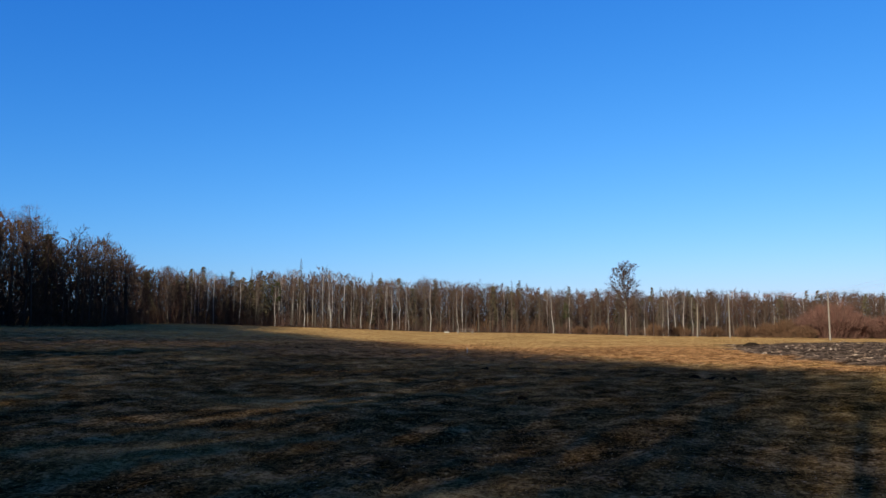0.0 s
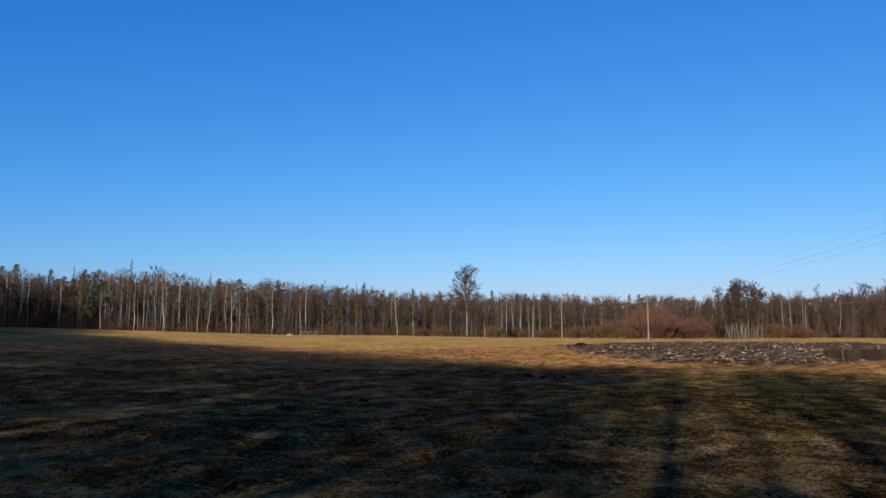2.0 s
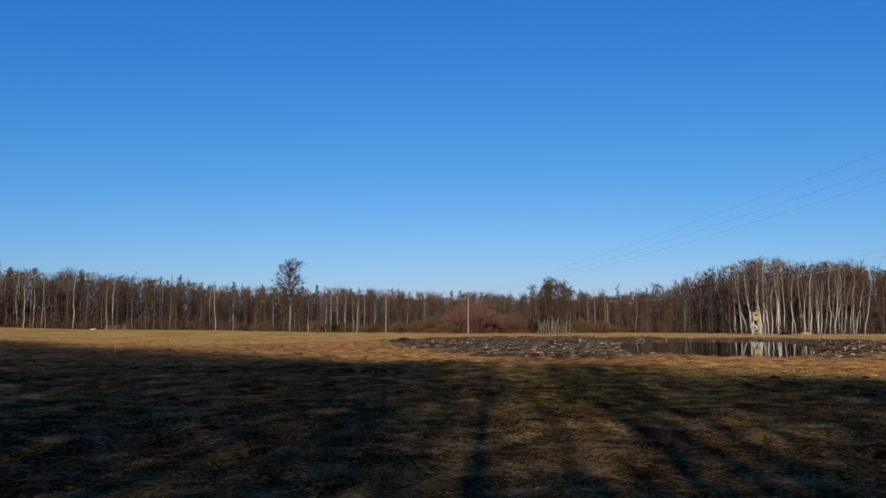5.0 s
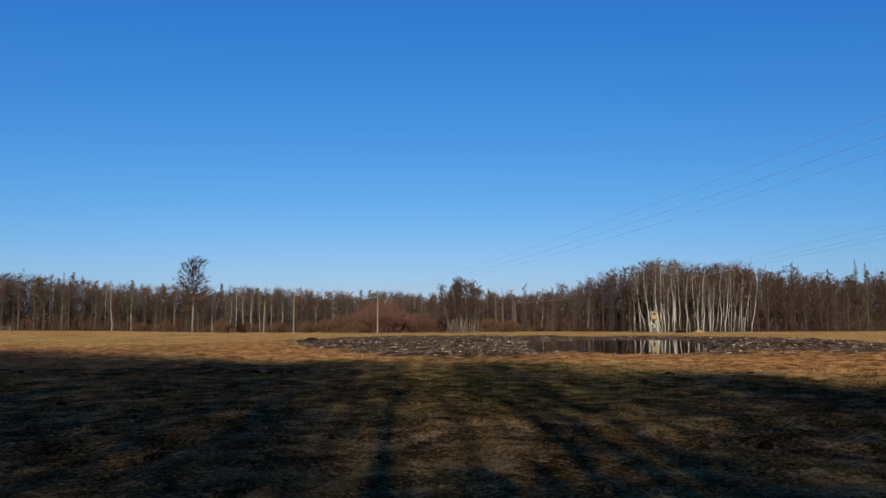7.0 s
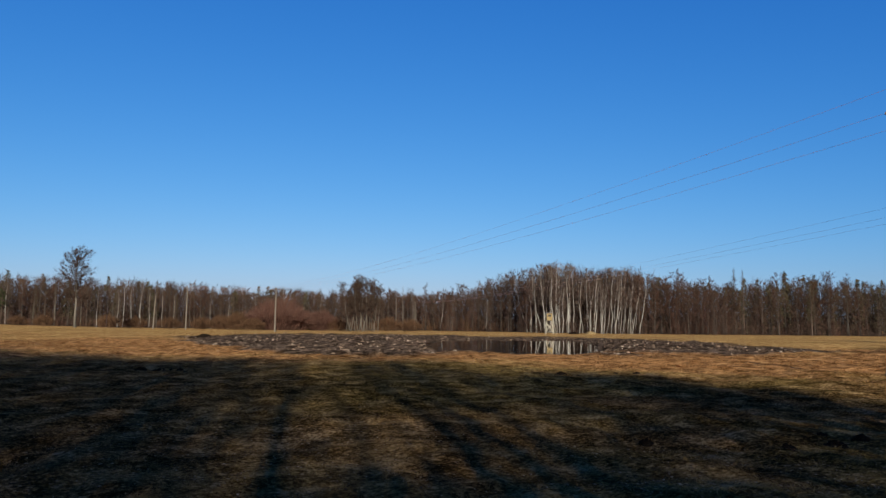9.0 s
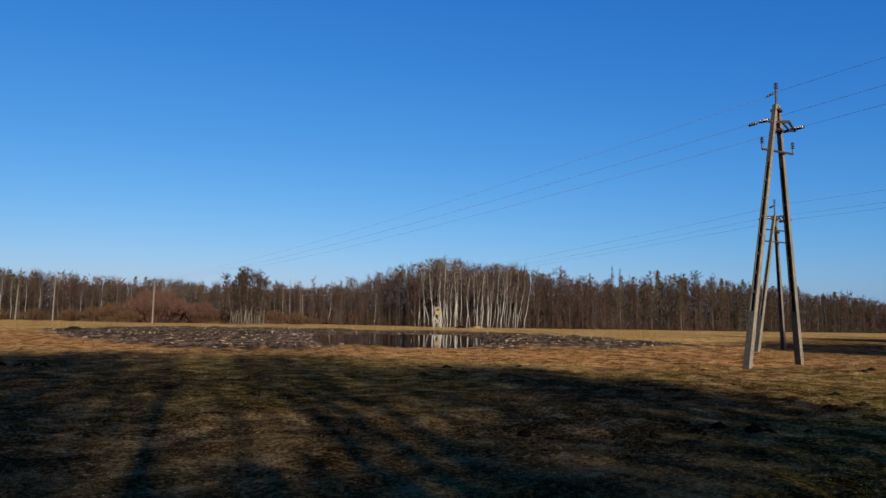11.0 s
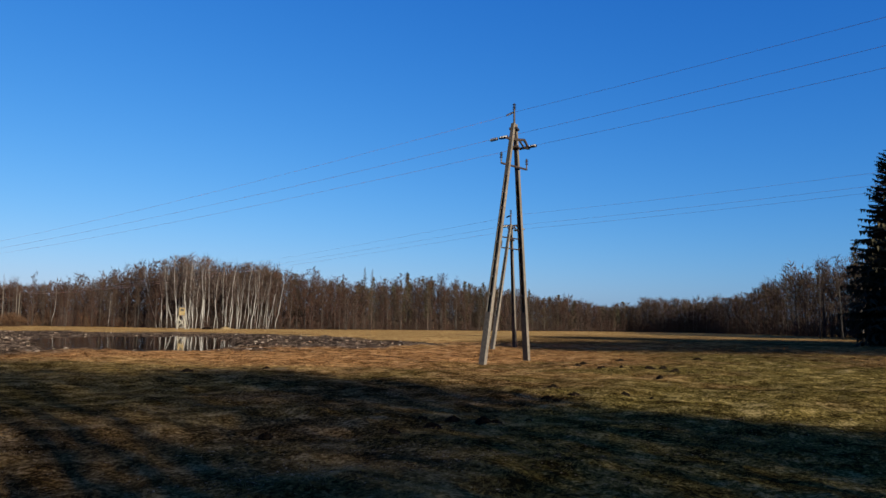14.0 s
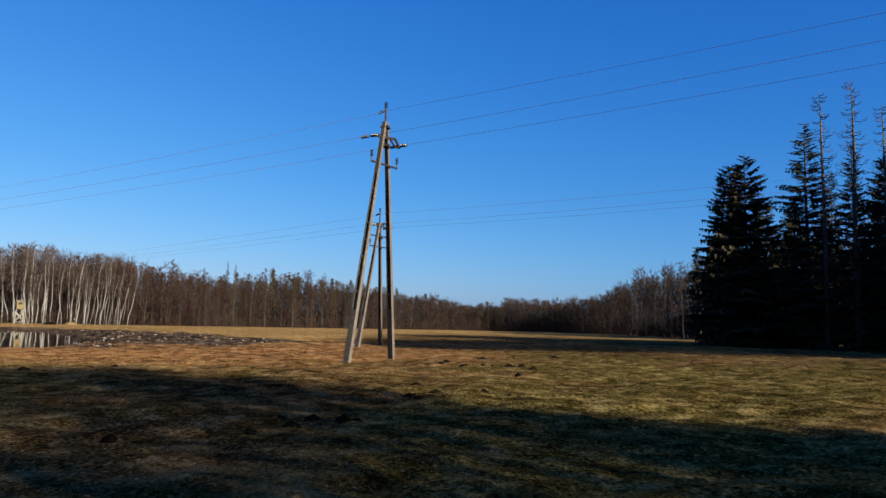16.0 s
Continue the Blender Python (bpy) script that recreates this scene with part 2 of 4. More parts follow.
def water_material():
    m, n, l, b = material("still_peaty_water", 0.03, 0, 0.4)
    b.inputs["Base Color"].default_value = (0.012, 0.009, 0.006, 1)
    rip = noise_tex(n, l, 1.4, 3, stretch=(1, 1, 1))
    bump(n, l, b, rip, 0.06, 0.02)
    return m


WATER = water_material()


# ---- mesh helpers ----
class Soup:
    """Vertices and faces gathered into one mesh."""

    def __init__(self):
        self.v, self.f = [], []

    def tube(self, pts, radii, sides=5, cap=True):
        base, side = len(self.v), None
        for i, p in enumerate(pts):
            p = Vector(p)
            a, c = Vector(pts[max(i - 1, 0)]), Vector(pts[min(i + 1, len(pts) - 1)])
            d = (c - a).normalized() if (c - a).length > 1e-6 else Vector((0, 0, 1))
            side = (side or Vector((1, 0.13, 0.07)))
            side = side - d * side.dot(d)
            if side.length < 1e-3:
                side = d.orthogonal()
            side.normalize()
            up = d.cross(side)
            for k in range(sides):
                w = 2 * math.pi * k / sides
                self.v.append(tuple(p + (side * math.cos(w) + up * math.sin(w)) * radii[i]))
        for i in range(len(pts) - 1):
            for k in range(sides):
                j = (k + 1) % sides
                self.f.append((base + i * sides + k, base + i * sides + j, base + (i + 1) * sides + j, base + (i + 1) * sides + k))
        if cap:
            self.f.append(tuple(base + (len(pts) - 1) * sides + k for k in range(sides)))
            self.f.append(tuple(base + k for k in reversed(range(sides))))

    def tri(self, a, b, c):
        k = len(self.v)
        self.v += [tuple(a), tuple(b), tuple(c)]
        self.f.append((k, k + 1, k + 2))

    def box(self, m, sx, sy, sz, taper=1.0, bevel=0.0):
        """A box of that size about the pose m's origin, its top scaled by taper and its upright edges cut."""
        k = len(self.v)
        e = bevel
        ring = []
        for cx, cy in ((1, 1), (-1, 1), (-1, -1), (1, -1)):
            x, y = cx * sx / 2, cy * sy / 2
            if e:
                pair = [(x - cx * e, y), (x, y - cy * e)]
                ring += pair if cx * cy < 0 else pair[::-1]
            else:
                ring.append((x, y))
        if e:
            ring = sorted(ring, key=lambda p: math.atan2(p[1], p[0]))
        n = len(ring)
        for z, s in ((-sz / 2, 1.0), (sz / 2, taper)):
            self.v += [tuple(m @ Vector((x * s, y * s, z))) for x, y in ring]
        self.f += [(k + i, k + (i + 1) % n, k + n + (i + 1) % n, k + n + i) for i in range(n)]
        self.f += [tuple(k + n + i for i in range(n)), tuple(k + i for i in reversed(range(n)))]

    def mesh(self, name, mat, smooth=False):
        me = bpy.data.meshes.new(name)
        me.from_pydata(self.v, [], self.f)
        me.materials.append(mat)
        if smooth:
            me.shade_smooth()
        return me


def part(name, soup, mat, parent, label="", smooth=False):
    ob = new(name, soup.mesh(name, mat, smooth) if isinstance(soup, Soup) else soup)
    ob.parent = parent
    return tagged(ob, label)


def thing(name, label, category, group="", x=0, y=0, z=0, turn=0):
    ob = new(name)
    ob.empty_display_size = 0.3
    ob.matrix_basis = pose(x, y, z, 0, 0, turn)
    return tagged(ob, label, category, group)


# ---- land ----
def build_ground():
    turns = 560
    radii = np.concatenate([np.linspace(0.4, 5, 14), np.geomspace(5.2, 140, 235), np.geomspace(150, 4200, 26)])
    ang = np.linspace(0, 2 * math.pi, turns, endpoint=False)
    r, a = np.meshgrid(radii, ang, indexing="ij")
    x, y = (r * np.sin(a)).ravel(), (r * np.cos(a)).ravel()
    z = land(x, y)
    n = len(radii)
    i, j = np.meshgrid(np.arange(n - 1), np.arange(turns), indexing="ij")
    k = (j + 1) % turns
    quads = np.stack([i * turns + j, (i + 1) * turns + j, (i + 1) * turns + k, i * turns + k], -1).reshape(-1, 4)[:, ::-1]
    me = bpy.data.meshes.new("ground")
    verts = np.stack([x, y, z], 1)
    hub = len(verts)
    verts = np.vstack([verts, [[0, 0, land1(0, 0)]]])
    fan = [(hub, t + 1 if t + 1 < turns else 0, t) for t in range(turns)]
    me.from_pydata(verts.tolist(), [], quads.tolist() + fan)
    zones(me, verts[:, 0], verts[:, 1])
    me.materials.append(GROUND)
    me.shade_smooth()
    return tagged(new("ground", me), "spring meadow of dead straw and short green grass", "ground", kind="structure")


def zones(me, x, y):
    b, d = polar(x, y)
    # near: the dull zone; wide on the right to darken the shaded far meadow
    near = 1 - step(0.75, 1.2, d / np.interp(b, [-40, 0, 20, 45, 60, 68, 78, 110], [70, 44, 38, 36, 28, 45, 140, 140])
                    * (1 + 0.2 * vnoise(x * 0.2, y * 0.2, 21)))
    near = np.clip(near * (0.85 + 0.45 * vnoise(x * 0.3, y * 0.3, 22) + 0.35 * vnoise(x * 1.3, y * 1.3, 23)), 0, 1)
    wet = np.maximum(mud_mask(x, y), pond_mask(x, y))
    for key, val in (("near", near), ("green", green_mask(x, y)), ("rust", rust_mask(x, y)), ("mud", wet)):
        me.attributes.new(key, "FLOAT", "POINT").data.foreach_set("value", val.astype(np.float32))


def scatter(rng, count, b0, b1, d0, d1, power=1.0):
    """Random plan points in a sector, denser near for a smaller power."""
    b = rng.uniform(b0, b1, count)
    d = d0 * (d1 / d0) ** (rng.uniform(0, 1, count) ** power)
    return d * np.sin(np.radians(b)), d * np.cos(np.radians(b))


def build_blades(name, label, seed, count, d0, d1, tall, wide, power=1.0, flat=(1.0, 3.2)):
    """Matted blades of dead grass, in tufts."""
    rng = np.random.default_rng(seed)
    per = 7
    cx, cy = scatter(rng, count, -36, 116, d0, d1, power)
    keep = (pond_mask(cx, cy) < 0.1) & ((mud_mask(cx, cy) < 0.4) | (rng.uniform(0, 1, count) < 0.25))
    dens = 0.55 + 0.6 * vnoise(cx * 0.5, cy * 0.5, 31) + 0.55 * vnoise(cx * 1.9, cy * 1.9, 32)
    keep &= rng.uniform(0, 1, count) < dens
    cx, cy = cx[keep], cy[keep]
    m = len(cx)
    size = np.repeat(rng.uniform(0.5, 1.2, m), per)
    spread = 0.9 * tall
    px = np.repeat(cx, per) + rng.normal(0, spread, m * per)
    py = np.repeat(cy, per) + rng.normal(0, spread, m * per)
    a = rng.uniform(0, 2 * math.pi, m * per)
    lean = rng.uniform(*flat, m * per)
    h = tall * size * rng.uniform(0.25, 1.0, m * per)
    w = wide * rng.uniform(0.6, 1.3, m * per)
    z = land(px, py) - 0.01
    ca, sa = np.cos(a), np.sin(a)
    p0 = np.stack([px - sa * w / 2, py + ca * w / 2, z], 1)
    p1 = np.stack([px + sa * w / 2, py - ca * w / 2, z], 1)
    p2 = np.stack([px + ca * h * lean, py + sa * h * lean, z + h], 1)
    verts = np.stack([p0, p1, p2], 1).reshape(-1, 3)
    me = bpy.data.meshes.new(name)
    me.from_pydata(verts.tolist(), [], np.arange(len(verts)).reshape(-1, 3).tolist())
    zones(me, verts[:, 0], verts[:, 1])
    me.materials.append(BLADES)
    tagged(new(name, me), label, "grass", kind="stuff")


def build_litter(seed, count, d0, d1, size):
    """Dry leaves and broken straw lying loose on the turf: bent flakes, each of two triangles."""
    rng = np.random.default_rng(seed)
    x, y = scatter(rng, count, -36, 116, d0, d1, 0.8)
    ok = (pond_mask(x, y) < 0.1) & (rng.uniform(0, 1, count) < 0.45 + 0.6 * vnoise(x * 0.45, y * 0.45, 81) + 0.4 * vnoise(x * 1.7, y * 1.7, 82))
    x, y = x[ok], y[ok]
    n = len(x)
    z = land(x, y) + 0.02
    a = rng.uniform(0, 2 * math.pi, n)
    ln, w = size * rng.uniform(0.5, 1.6, n), size * rng.uniform(0.2, 0.6, n)
    dx, dy = np.cos(a), np.sin(a)
    tilt = rng.uniform(0.0, 0.5, (4, n)) * size
    ends = [np.stack([x - dx * ln, y - dy * ln, z + tilt[0]], 1), np.stack([x + dy * w, y - dx * w, z + tilt[1]], 1),
            np.stack([x + dx * ln, y + dy * ln, z + tilt[2]], 1), np.stack([x - dy * w, y + dx * w, z + tilt[3]], 1)]
    verts = np.stack(ends, 1).reshape(-1, 3)
    k = np.arange(n)[:, None] * 4
    faces = np.concatenate([k + [0, 1, 2], k + [0, 2, 3]])
    me = bpy.data.meshes.new("dry_litter")
    me.from_pydata(verts.tolist(), [], faces.tolist())
    me.materials.append(LITTER)
    tagged(new("dry_litter", me), "dry brown and bleached leaf litter in the grass", "litter", kind="stuff")


def blob(soup, rng, x, y, z, sx, sy, sz, rings=2, around=6, spin=0.0):
    """A lumpy clod that sits on the ground."""
    k = len(soup.v)
    turn = rng.uniform(0, 6.28)
    for i in range(rings):
        w = (i + 0.0) / rings * math.pi / 2
        for j in range(around):
            a = turn + 2 * math.pi * j / around
            q = rng.uniform(0.72, 1.2)
            px, py = sx * q * math.cos(w) * math.cos(a), sy * q * math.cos(w) * math.sin(a)
            soup.v.append((x + px * math.cos(spin) - py * math.sin(spin), y + px * math.sin(spin) + py * math.cos(spin),
                           z + sz * math.sin(w) * rng.uniform(0.7, 1.2) - (0.05 if i == 0 else 0)))
    soup.v.append((x + sy * rng.uniform(-0.3, 0.3), y + sy * rng.uniform(-0.3, 0.3), z + sz * rng.uniform(0.8, 1.15)))
    for i in range(rings - 1):
        for j in range(around):
            q = (j + 1) % around
            soup.f.append((k + i * around + j, k + i * around + q, k + (i + 1) * around + q, k + (i + 1) * around + j))
    for j in range(around):
        soup.f.append((k + (rings - 1) * around + j, k + (rings - 1) * around + (j + 1) % around, k + rings * around))


def build_tussocks(seed, count, d0, d1, tall, wide):
    """Tussocks: dense fans of dead blades bent outward from one root."""
    rng = np.random.default_rng(seed)
    per = 34
    x, y = scatter(rng, count, -36, 116, d0, d1, 0.8)
    ok = (mud_mask(x, y) < 0.3) & (rng.uniform(0, 1, count) < 0.5 + 0.7 * vnoise(x * 0.35, y * 0.35, 63))
    x, y = x[ok], y[ok]
    m = len(x)
    size = np.repeat(rng.uniform(0.4, 1.2, m) ** 1.5, per)
    a = rng.uniform(0, 2 * math.pi, m * per)
    q = size * tall * rng.uniform(0.0, 0.7, m * per)
    px, py = np.repeat(x, per) + np.cos(a) * q, np.repeat(y, per) + np.sin(a) * q
    a = a + rng.normal(0, 0.6, m * per)
    h = size * tall * rng.uniform(0.2, 1.0, m * per)
    lean = rng.uniform(1.5, 4.5, m * per)
    w = wide * rng.uniform(0.6, 1.4, m * per)
    z = land(px, py) - 0.01
    p0 = np.stack([px - np.sin(a) * w, py + np.cos(a) * w, z], 1)
    p1 = np.stack([px + np.sin(a) * w, py - np.cos(a) * w, z], 1)
    p2 = np.stack([px + np.cos(a) * h * lean, py + np.sin(a) * h * lean, z + h], 1)
    verts = np.stack([p0, p1, p2], 1).reshape(-1, 3)
    me = bpy.data.meshes.new("grass_tussocks")
    me.from_pydata(verts.tolist(), [], np.arange(len(verts)).reshape(-1, 3).tolist())
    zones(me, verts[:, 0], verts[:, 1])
    me.materials.append(BLADES)
    tagged(new("grass_tussocks", me), "low tussocks of matted dead grass", "grass", kind="stuff")


def build_clods():
    rng = random.Random(41)
    nr = np.random.default_rng(42)
    x, y = scatter(nr, 50000, 20, 73, 34, 128, 0.75)
    m = mud_mask(x, y) * (pond_mask(x, y) < 0.12)
    ok = nr.uniform(0, 1, len(x)) < m * (0.45 + 0.5 * vnoise(x * 0.4, y * 0.4, 43))
    x, y = x[ok][:19000], y[ok][:19000]
    z = land(x, y)
    soup = Soup()
    for a, b, c in zip(x.tolist(), y.tolist(), z.tolist()):
        s = rng.uniform(0.012, 0.042) * (rng.uniform(1.4, 2.1) if rng.random() < 0.08 else 1)
        blob(soup, rng, a, b, c - 0.02, s * rng.uniform(1.2, 5.0), s * rng.uniform(0.7, 1.8), s * rng.uniform(0.3, 0.9), 2, 5, -math.atan2(a, b) + rng.gauss(0, 0.7))
    tagged(new("peat_clods", soup.mesh("peat_clods", PEAT)), "churned dark peat clods with pale dry straw on top", "soil", kind="stuff")


def build_water():
    soup = Soup()
    pts = []
    for k in range(72):
        a = 2 * math.pi * k / 72
        b = 46.3 + 9.0 * math.copysign(abs(math.cos(a)) ** 0.7, math.cos(a))
        d = 66 * 1.52 ** math.copysign(abs(math.sin(a)) ** 0.7, math.sin(a))
        pts.append((*place(b, d), -0.10))
    soup.v = pts
    soup.f = [tuple(range(72))]
    me = soup.mesh("pond_water", WATER)
    if me.polygons[0].normal.z < 0:
        me.flip_normals()
    tagged(new("pond_water", me), "still dark pond reflecting the birches", "water", kind="structure")


# ---- trees ----
def twig_fan(soup, rng, p, d, length, n, wide, droop=0.0):
    """Bare twigs springing from p about the direction d."""
    for _ in range(n):
        q = (d + Vector((rng.gauss(0, 0.5), rng.gauss(0, 0.5), rng.gauss(0.1, 0.4) - droop))).normalized()
        s = q.cross(Vector((rng.gauss(0, 1), rng.gauss(0, 1), rng.gauss(0, 1))))
        if s.length < 1e-3:
            continue
        s = s.normalized() * wide * rng.uniform(0.6, 1.3) / 2
        o = p - d * length * rng.uniform(0, 0.5)
        soup.tri(o - s, o + s, o + q * length * rng.uniform(0.6, 1.2))


def bare_tree(rng, h, r, start, reach, limbs, subs, twigs, up=0.9, wide=0.05, droop=0.0, crook=0.012, top=0.35, lean=0.0, spray=0.8):
    """Trunk and crown soups of a leafless tree. reach: crown's half-width; start: where the crown begins, of the height."""
    trunk, crown = Soup(), Soup()
    n = 7
    wander = Vector((0, 0, 0))
    spine, radii = [], []
    la = rng.uniform(0, 6.28)
    for i in range(n + 1):
        f = i / n
        spine.append(Vector((wander.x + lean * h * f * math.cos(la), wander.y + lean * h * f * math.sin(la), h * f * 0.97 - (0.25 if i == 0 else 0))))
        radii.append(max(r * (1 - f) ** 0.8 + 0.012, r * 1.35 if i == 0 else 0))
        wander += Vector((rng.gauss(0, crook) * h / n * 3, rng.gauss(0, crook) * h / n * 3, 0))
    trunk.tube(spine, radii, 7)

    def at(f):
        k = min(int(f * n), n - 1)
        return spine[k].lerp(spine[k + 1], f * n - k)
    for i in range(limbs):
        f = start + (0.97 - start) * ((i + rng.random()) / limbs)
        g = (f - start) / (1 - start)
        size = reach * ((1 - g) ** 0.7 * (1 - top) + top) * (0.6 + 0.4 * min(1, g * 5)) * rng.uniform(0.65, 1.15)
        a = i * 2.4 + rng.uniform(-0.5, 0.5)
        rise = up * (0.55 + 0.7 * g) + rng.gauss(0, 0.15)
        d = Vector((math.cos(a), math.sin(a), rise)).normalized()
        p = at(f)
        pts = [p]
        for s in range(3):
            d = (d + Vector((rng.gauss(0, 0.14), rng.gauss(0, 0.14), rng.gauss(0.10, 0.1) - droop * 0.5 * s))).normalized()
            pts.append(pts[-1] + d * size / 3)
        lr = max(0.025, r * 0.42 * (1 - 0.75 * g))
        crown.tube(pts, [lr, lr * 0.7, lr * 0.45, 0.012], 3, cap=False)
        for k in range(subs):
            q = rng.uniform(0.25, 1.0)
            seg = min(int(q * 3), 2)
            o = pts[seg].lerp(pts[seg + 1], q * 3 - seg)
            e = (d + Vector((rng.gauss(0, 0.6), rng.gauss(0, 0.6), rng.gauss(0.15, 0.4) - droop))).normalized()
            ln = size * rng.uniform(0.25, 0.5)
            tip = o + e * ln
            edge = e.cross(Vector((rng.gauss(0, 1), rng.gauss(0, 1), rng.gauss(0, 1)))).normalized() * max(lr * 0.35, 0.02)
            crown.tri(o - edge, o + edge, tip)
            twig_fan(crown, rng, tip, e, ln * spray, twigs, wide, droop)
    return trunk, crown


def bush_soup(rng, h, width, stems, twigs, wide=0.05):
    s = Soup()
    for i in range(stems):
        a, q = rng.uniform(0, 6.28), rng.uniform(0, 1) ** 0.6
        foot = Vector((math.cos(a) * width * 0.28 * q, math.sin(a) * width * 0.28 * q, -0.15))
        tip = Vector((math.cos(a) * width * 0.5 * q, math.sin(a) * width * 0.5 * q, h * (1 - 0.55 * q * q) * rng.uniform(0.75, 1.0)))
        bow = foot.lerp(tip, 0.55) + Vector((rng.gauss(0, 0.05), rng.gauss(0, 0.05), 0.08)) * h
        s.tube([foot, bow, tip], [0.03, 0.02, 0.008], 3, cap=False)
        for k in range(4):
            o = bow.lerp(tip, k / 4)
            d = (tip - foot).normalized()
            twig_fan(s, rng, o, d, h * 0.22, twigs, wide)
        for k in range(2):
            twig_fan(s, rng, foot.lerp(bow, 0.5 + 0.4 * k), (bow - foot).normalized(), h * 0.2, max(1, twigs // 2), wide)
    return s


def conifer(rng, h, reach, levels, boughs, sprays, start=0.06, size=1.0, ragged=0.25, hang=0.35, taper=0.8):
    """Trunk and crown of a spruce: whorls of drooping boughs, each a ladder of needle sprays."""
    trunk, crown = Soup(), Soup()
    trunk.tube([(0, 0, -0.25), (0, 0, 0.3), (0, 0, h * 0.5), (0, 0, h)], [h * 0.016, h * 0.012, h * 0.007, 0.015], 7)
    for i in range(levels):
        f = start + (1 - start) * (i / levels) ** 0.92
        for j in range(boughs):
            a = rng.uniform(0, 6.28)
            ln = reach * ((1 - f) ** taper + 0.03) * rng.uniform(1 - ragged, 1 + ragged * 0.5) * (0.75 + 0.25 * min(1, f * 6))
            dip = -0.30 + 0.55 * f + rng.gauss(0, 0.08)
            out = Vector((math.cos(a), math.sin(a), dip)).normalized()
            side = Vector((-math.sin(a), math.cos(a), 0))
            o = Vector((0, 0, h * (f + rng.uniform(-0.4, 0.4) / levels)))
            tip = o + out * ln + Vector((0, 0, 0.10 * ln))
            crown.tube([o, o + out * ln * 0.6, tip], [0.03 * h / 20, 0.02 * h / 20, 0.006], 3, cap=False)
            for k in range(sprays):
                q = (k + rng.random()) / sprays
                p = o.lerp(tip, 0.18 + 0.82 * q)
                w = ln * (0.34 - 0.20 * q) * size * rng.uniform(0.7, 1.2) + 0.10
                sg = 1 if k % 2 else -1
                end = p + side * sg * w + out * w * 0.7 - Vector((0, 0, w * hang * rng.uniform(0.2, 1.3)))
                t = (out * 0.6 + Vector((0, 0, -0.5)) * rng.uniform(-0.2, 1.0)) * w * 0.34
                crown.tri(p - t * 0.5, p + t, end)
                crown.tri(p, p - Vector((0, 0, w * 0.55 * rng.uniform(0.6, 1.2))) + out * w * 0.3, p + out * w * 0.45)
    crown.tri(Vector((-0.05, 0, h * 0.97)), Vector((0.05, 0, h * 0.97)), Vector((0, 0, h * 1.02)))
    return trunk, crown


def pine_tree(rng, h, reach, clumps):
    trunk, crown = Soup(), Soup()
    trunk.tube([(0, 0, -0.25), (0.1, 0, h * 0.35), (0, 0.1, h * 0.7), (0, 0, h * 0.95)], [h * 0.014, h * 0.011, h * 0.008, 0.03], 6)
    for i in range(clumps):
        f = rng.uniform(0.5, 1.0)
        a = rng.uniform(0, 6.28)
        ln = reach * (1.15 - f) ** 0.5 * rng.uniform(0.4, 1.1)
        o = Vector((0, 0, h * (f - 0.05)))
        tip = Vector((math.cos(a) * ln, math.sin(a) * ln, h * f))
        crown.tube([o, tip], [0.05, 0.015], 3, cap=False)
        twig_fan(crown, rng, tip, Vector((math.cos(a) * 0.4, math.sin(a) * 0.4, 0.8)), 0.85, 22, 0.42)
    return trunk, crown


def dead_spruce(rng, h, reach, n):
    trunk, crown = Soup(), Soup()
    trunk.tube([(0, 0, -0.25), (0.1, 0, h * 0.4), (0.05, 0.15, h * 0.75), (0.0, 0.1, h)], [h * 0.012, h * 0.009, h * 0.005, 0.02], 7)
    for i in range(n):
        f = 0.25 + 0.73 * (i + rng.random()) / n
        a = rng.uniform(0, 6.28)
        ln = reach * ((1 - f) * 0.8 + 0.28) * rng.uniform(0.5, 1.2)
        out = Vector((math.cos(a), math.sin(a), 0))
        o = Vector((0.03, 0.1, h * f))
        pts = [o, o + out * ln * 0.5 + Vector((0, 0, -0.12 * ln)), o + out * ln * 0.85 + Vector((0, 0, -0.05 * ln)), o + out * ln + Vector((0, 0, 0.22 * ln))]
        crown.tube(pts, [0.05, 0.035, 0.025, 0.01], 3, cap=False)
        for k in range(3):
            twig_fan(crown, rng, pts[1].lerp(pts[3], k / 3), out, ln * 0.3, 2, 0.05)
    return trunk, crown


class Kind:
    """A tree model: meshes of trunk and crown for copies to share."""

    def __init__(self, name, label, soups, bark, leaf, height, category="tree"):
        self.name, self.label, self.height, self.category = name, label, height, category
        self.trunk = soups[0].mesh("trunk", bark, True) if soups[0] else None
        self.crown = soups[1].mesh("crown", leaf)

    def plant(self, rng, x, y, h, group="", fat=1.0, turn=None, label="", tilt=0.0, sway=0.0):
        k = h / self.height
        ob = thing(self.name, label or self.label, self.category, group)
        across = Matrix.Rotation(radians(sway), 4, Vector((x, y, 0)).normalized())
        ob.matrix_basis = Matrix.Translation((x, y, land1(x, y) - 0.02)) @ across @ pose(0, 0, 0, rng.gauss(0, tilt), rng.gauss(0, tilt), rng.uniform(0, 360) if turn is None else turn) @ Matrix.Diagonal((k * fat, k * fat, k, 1))
        if self.trunk:
            part("trunk", self.trunk, None, ob)
        part("crown", self.crown, None, ob)
        return ob


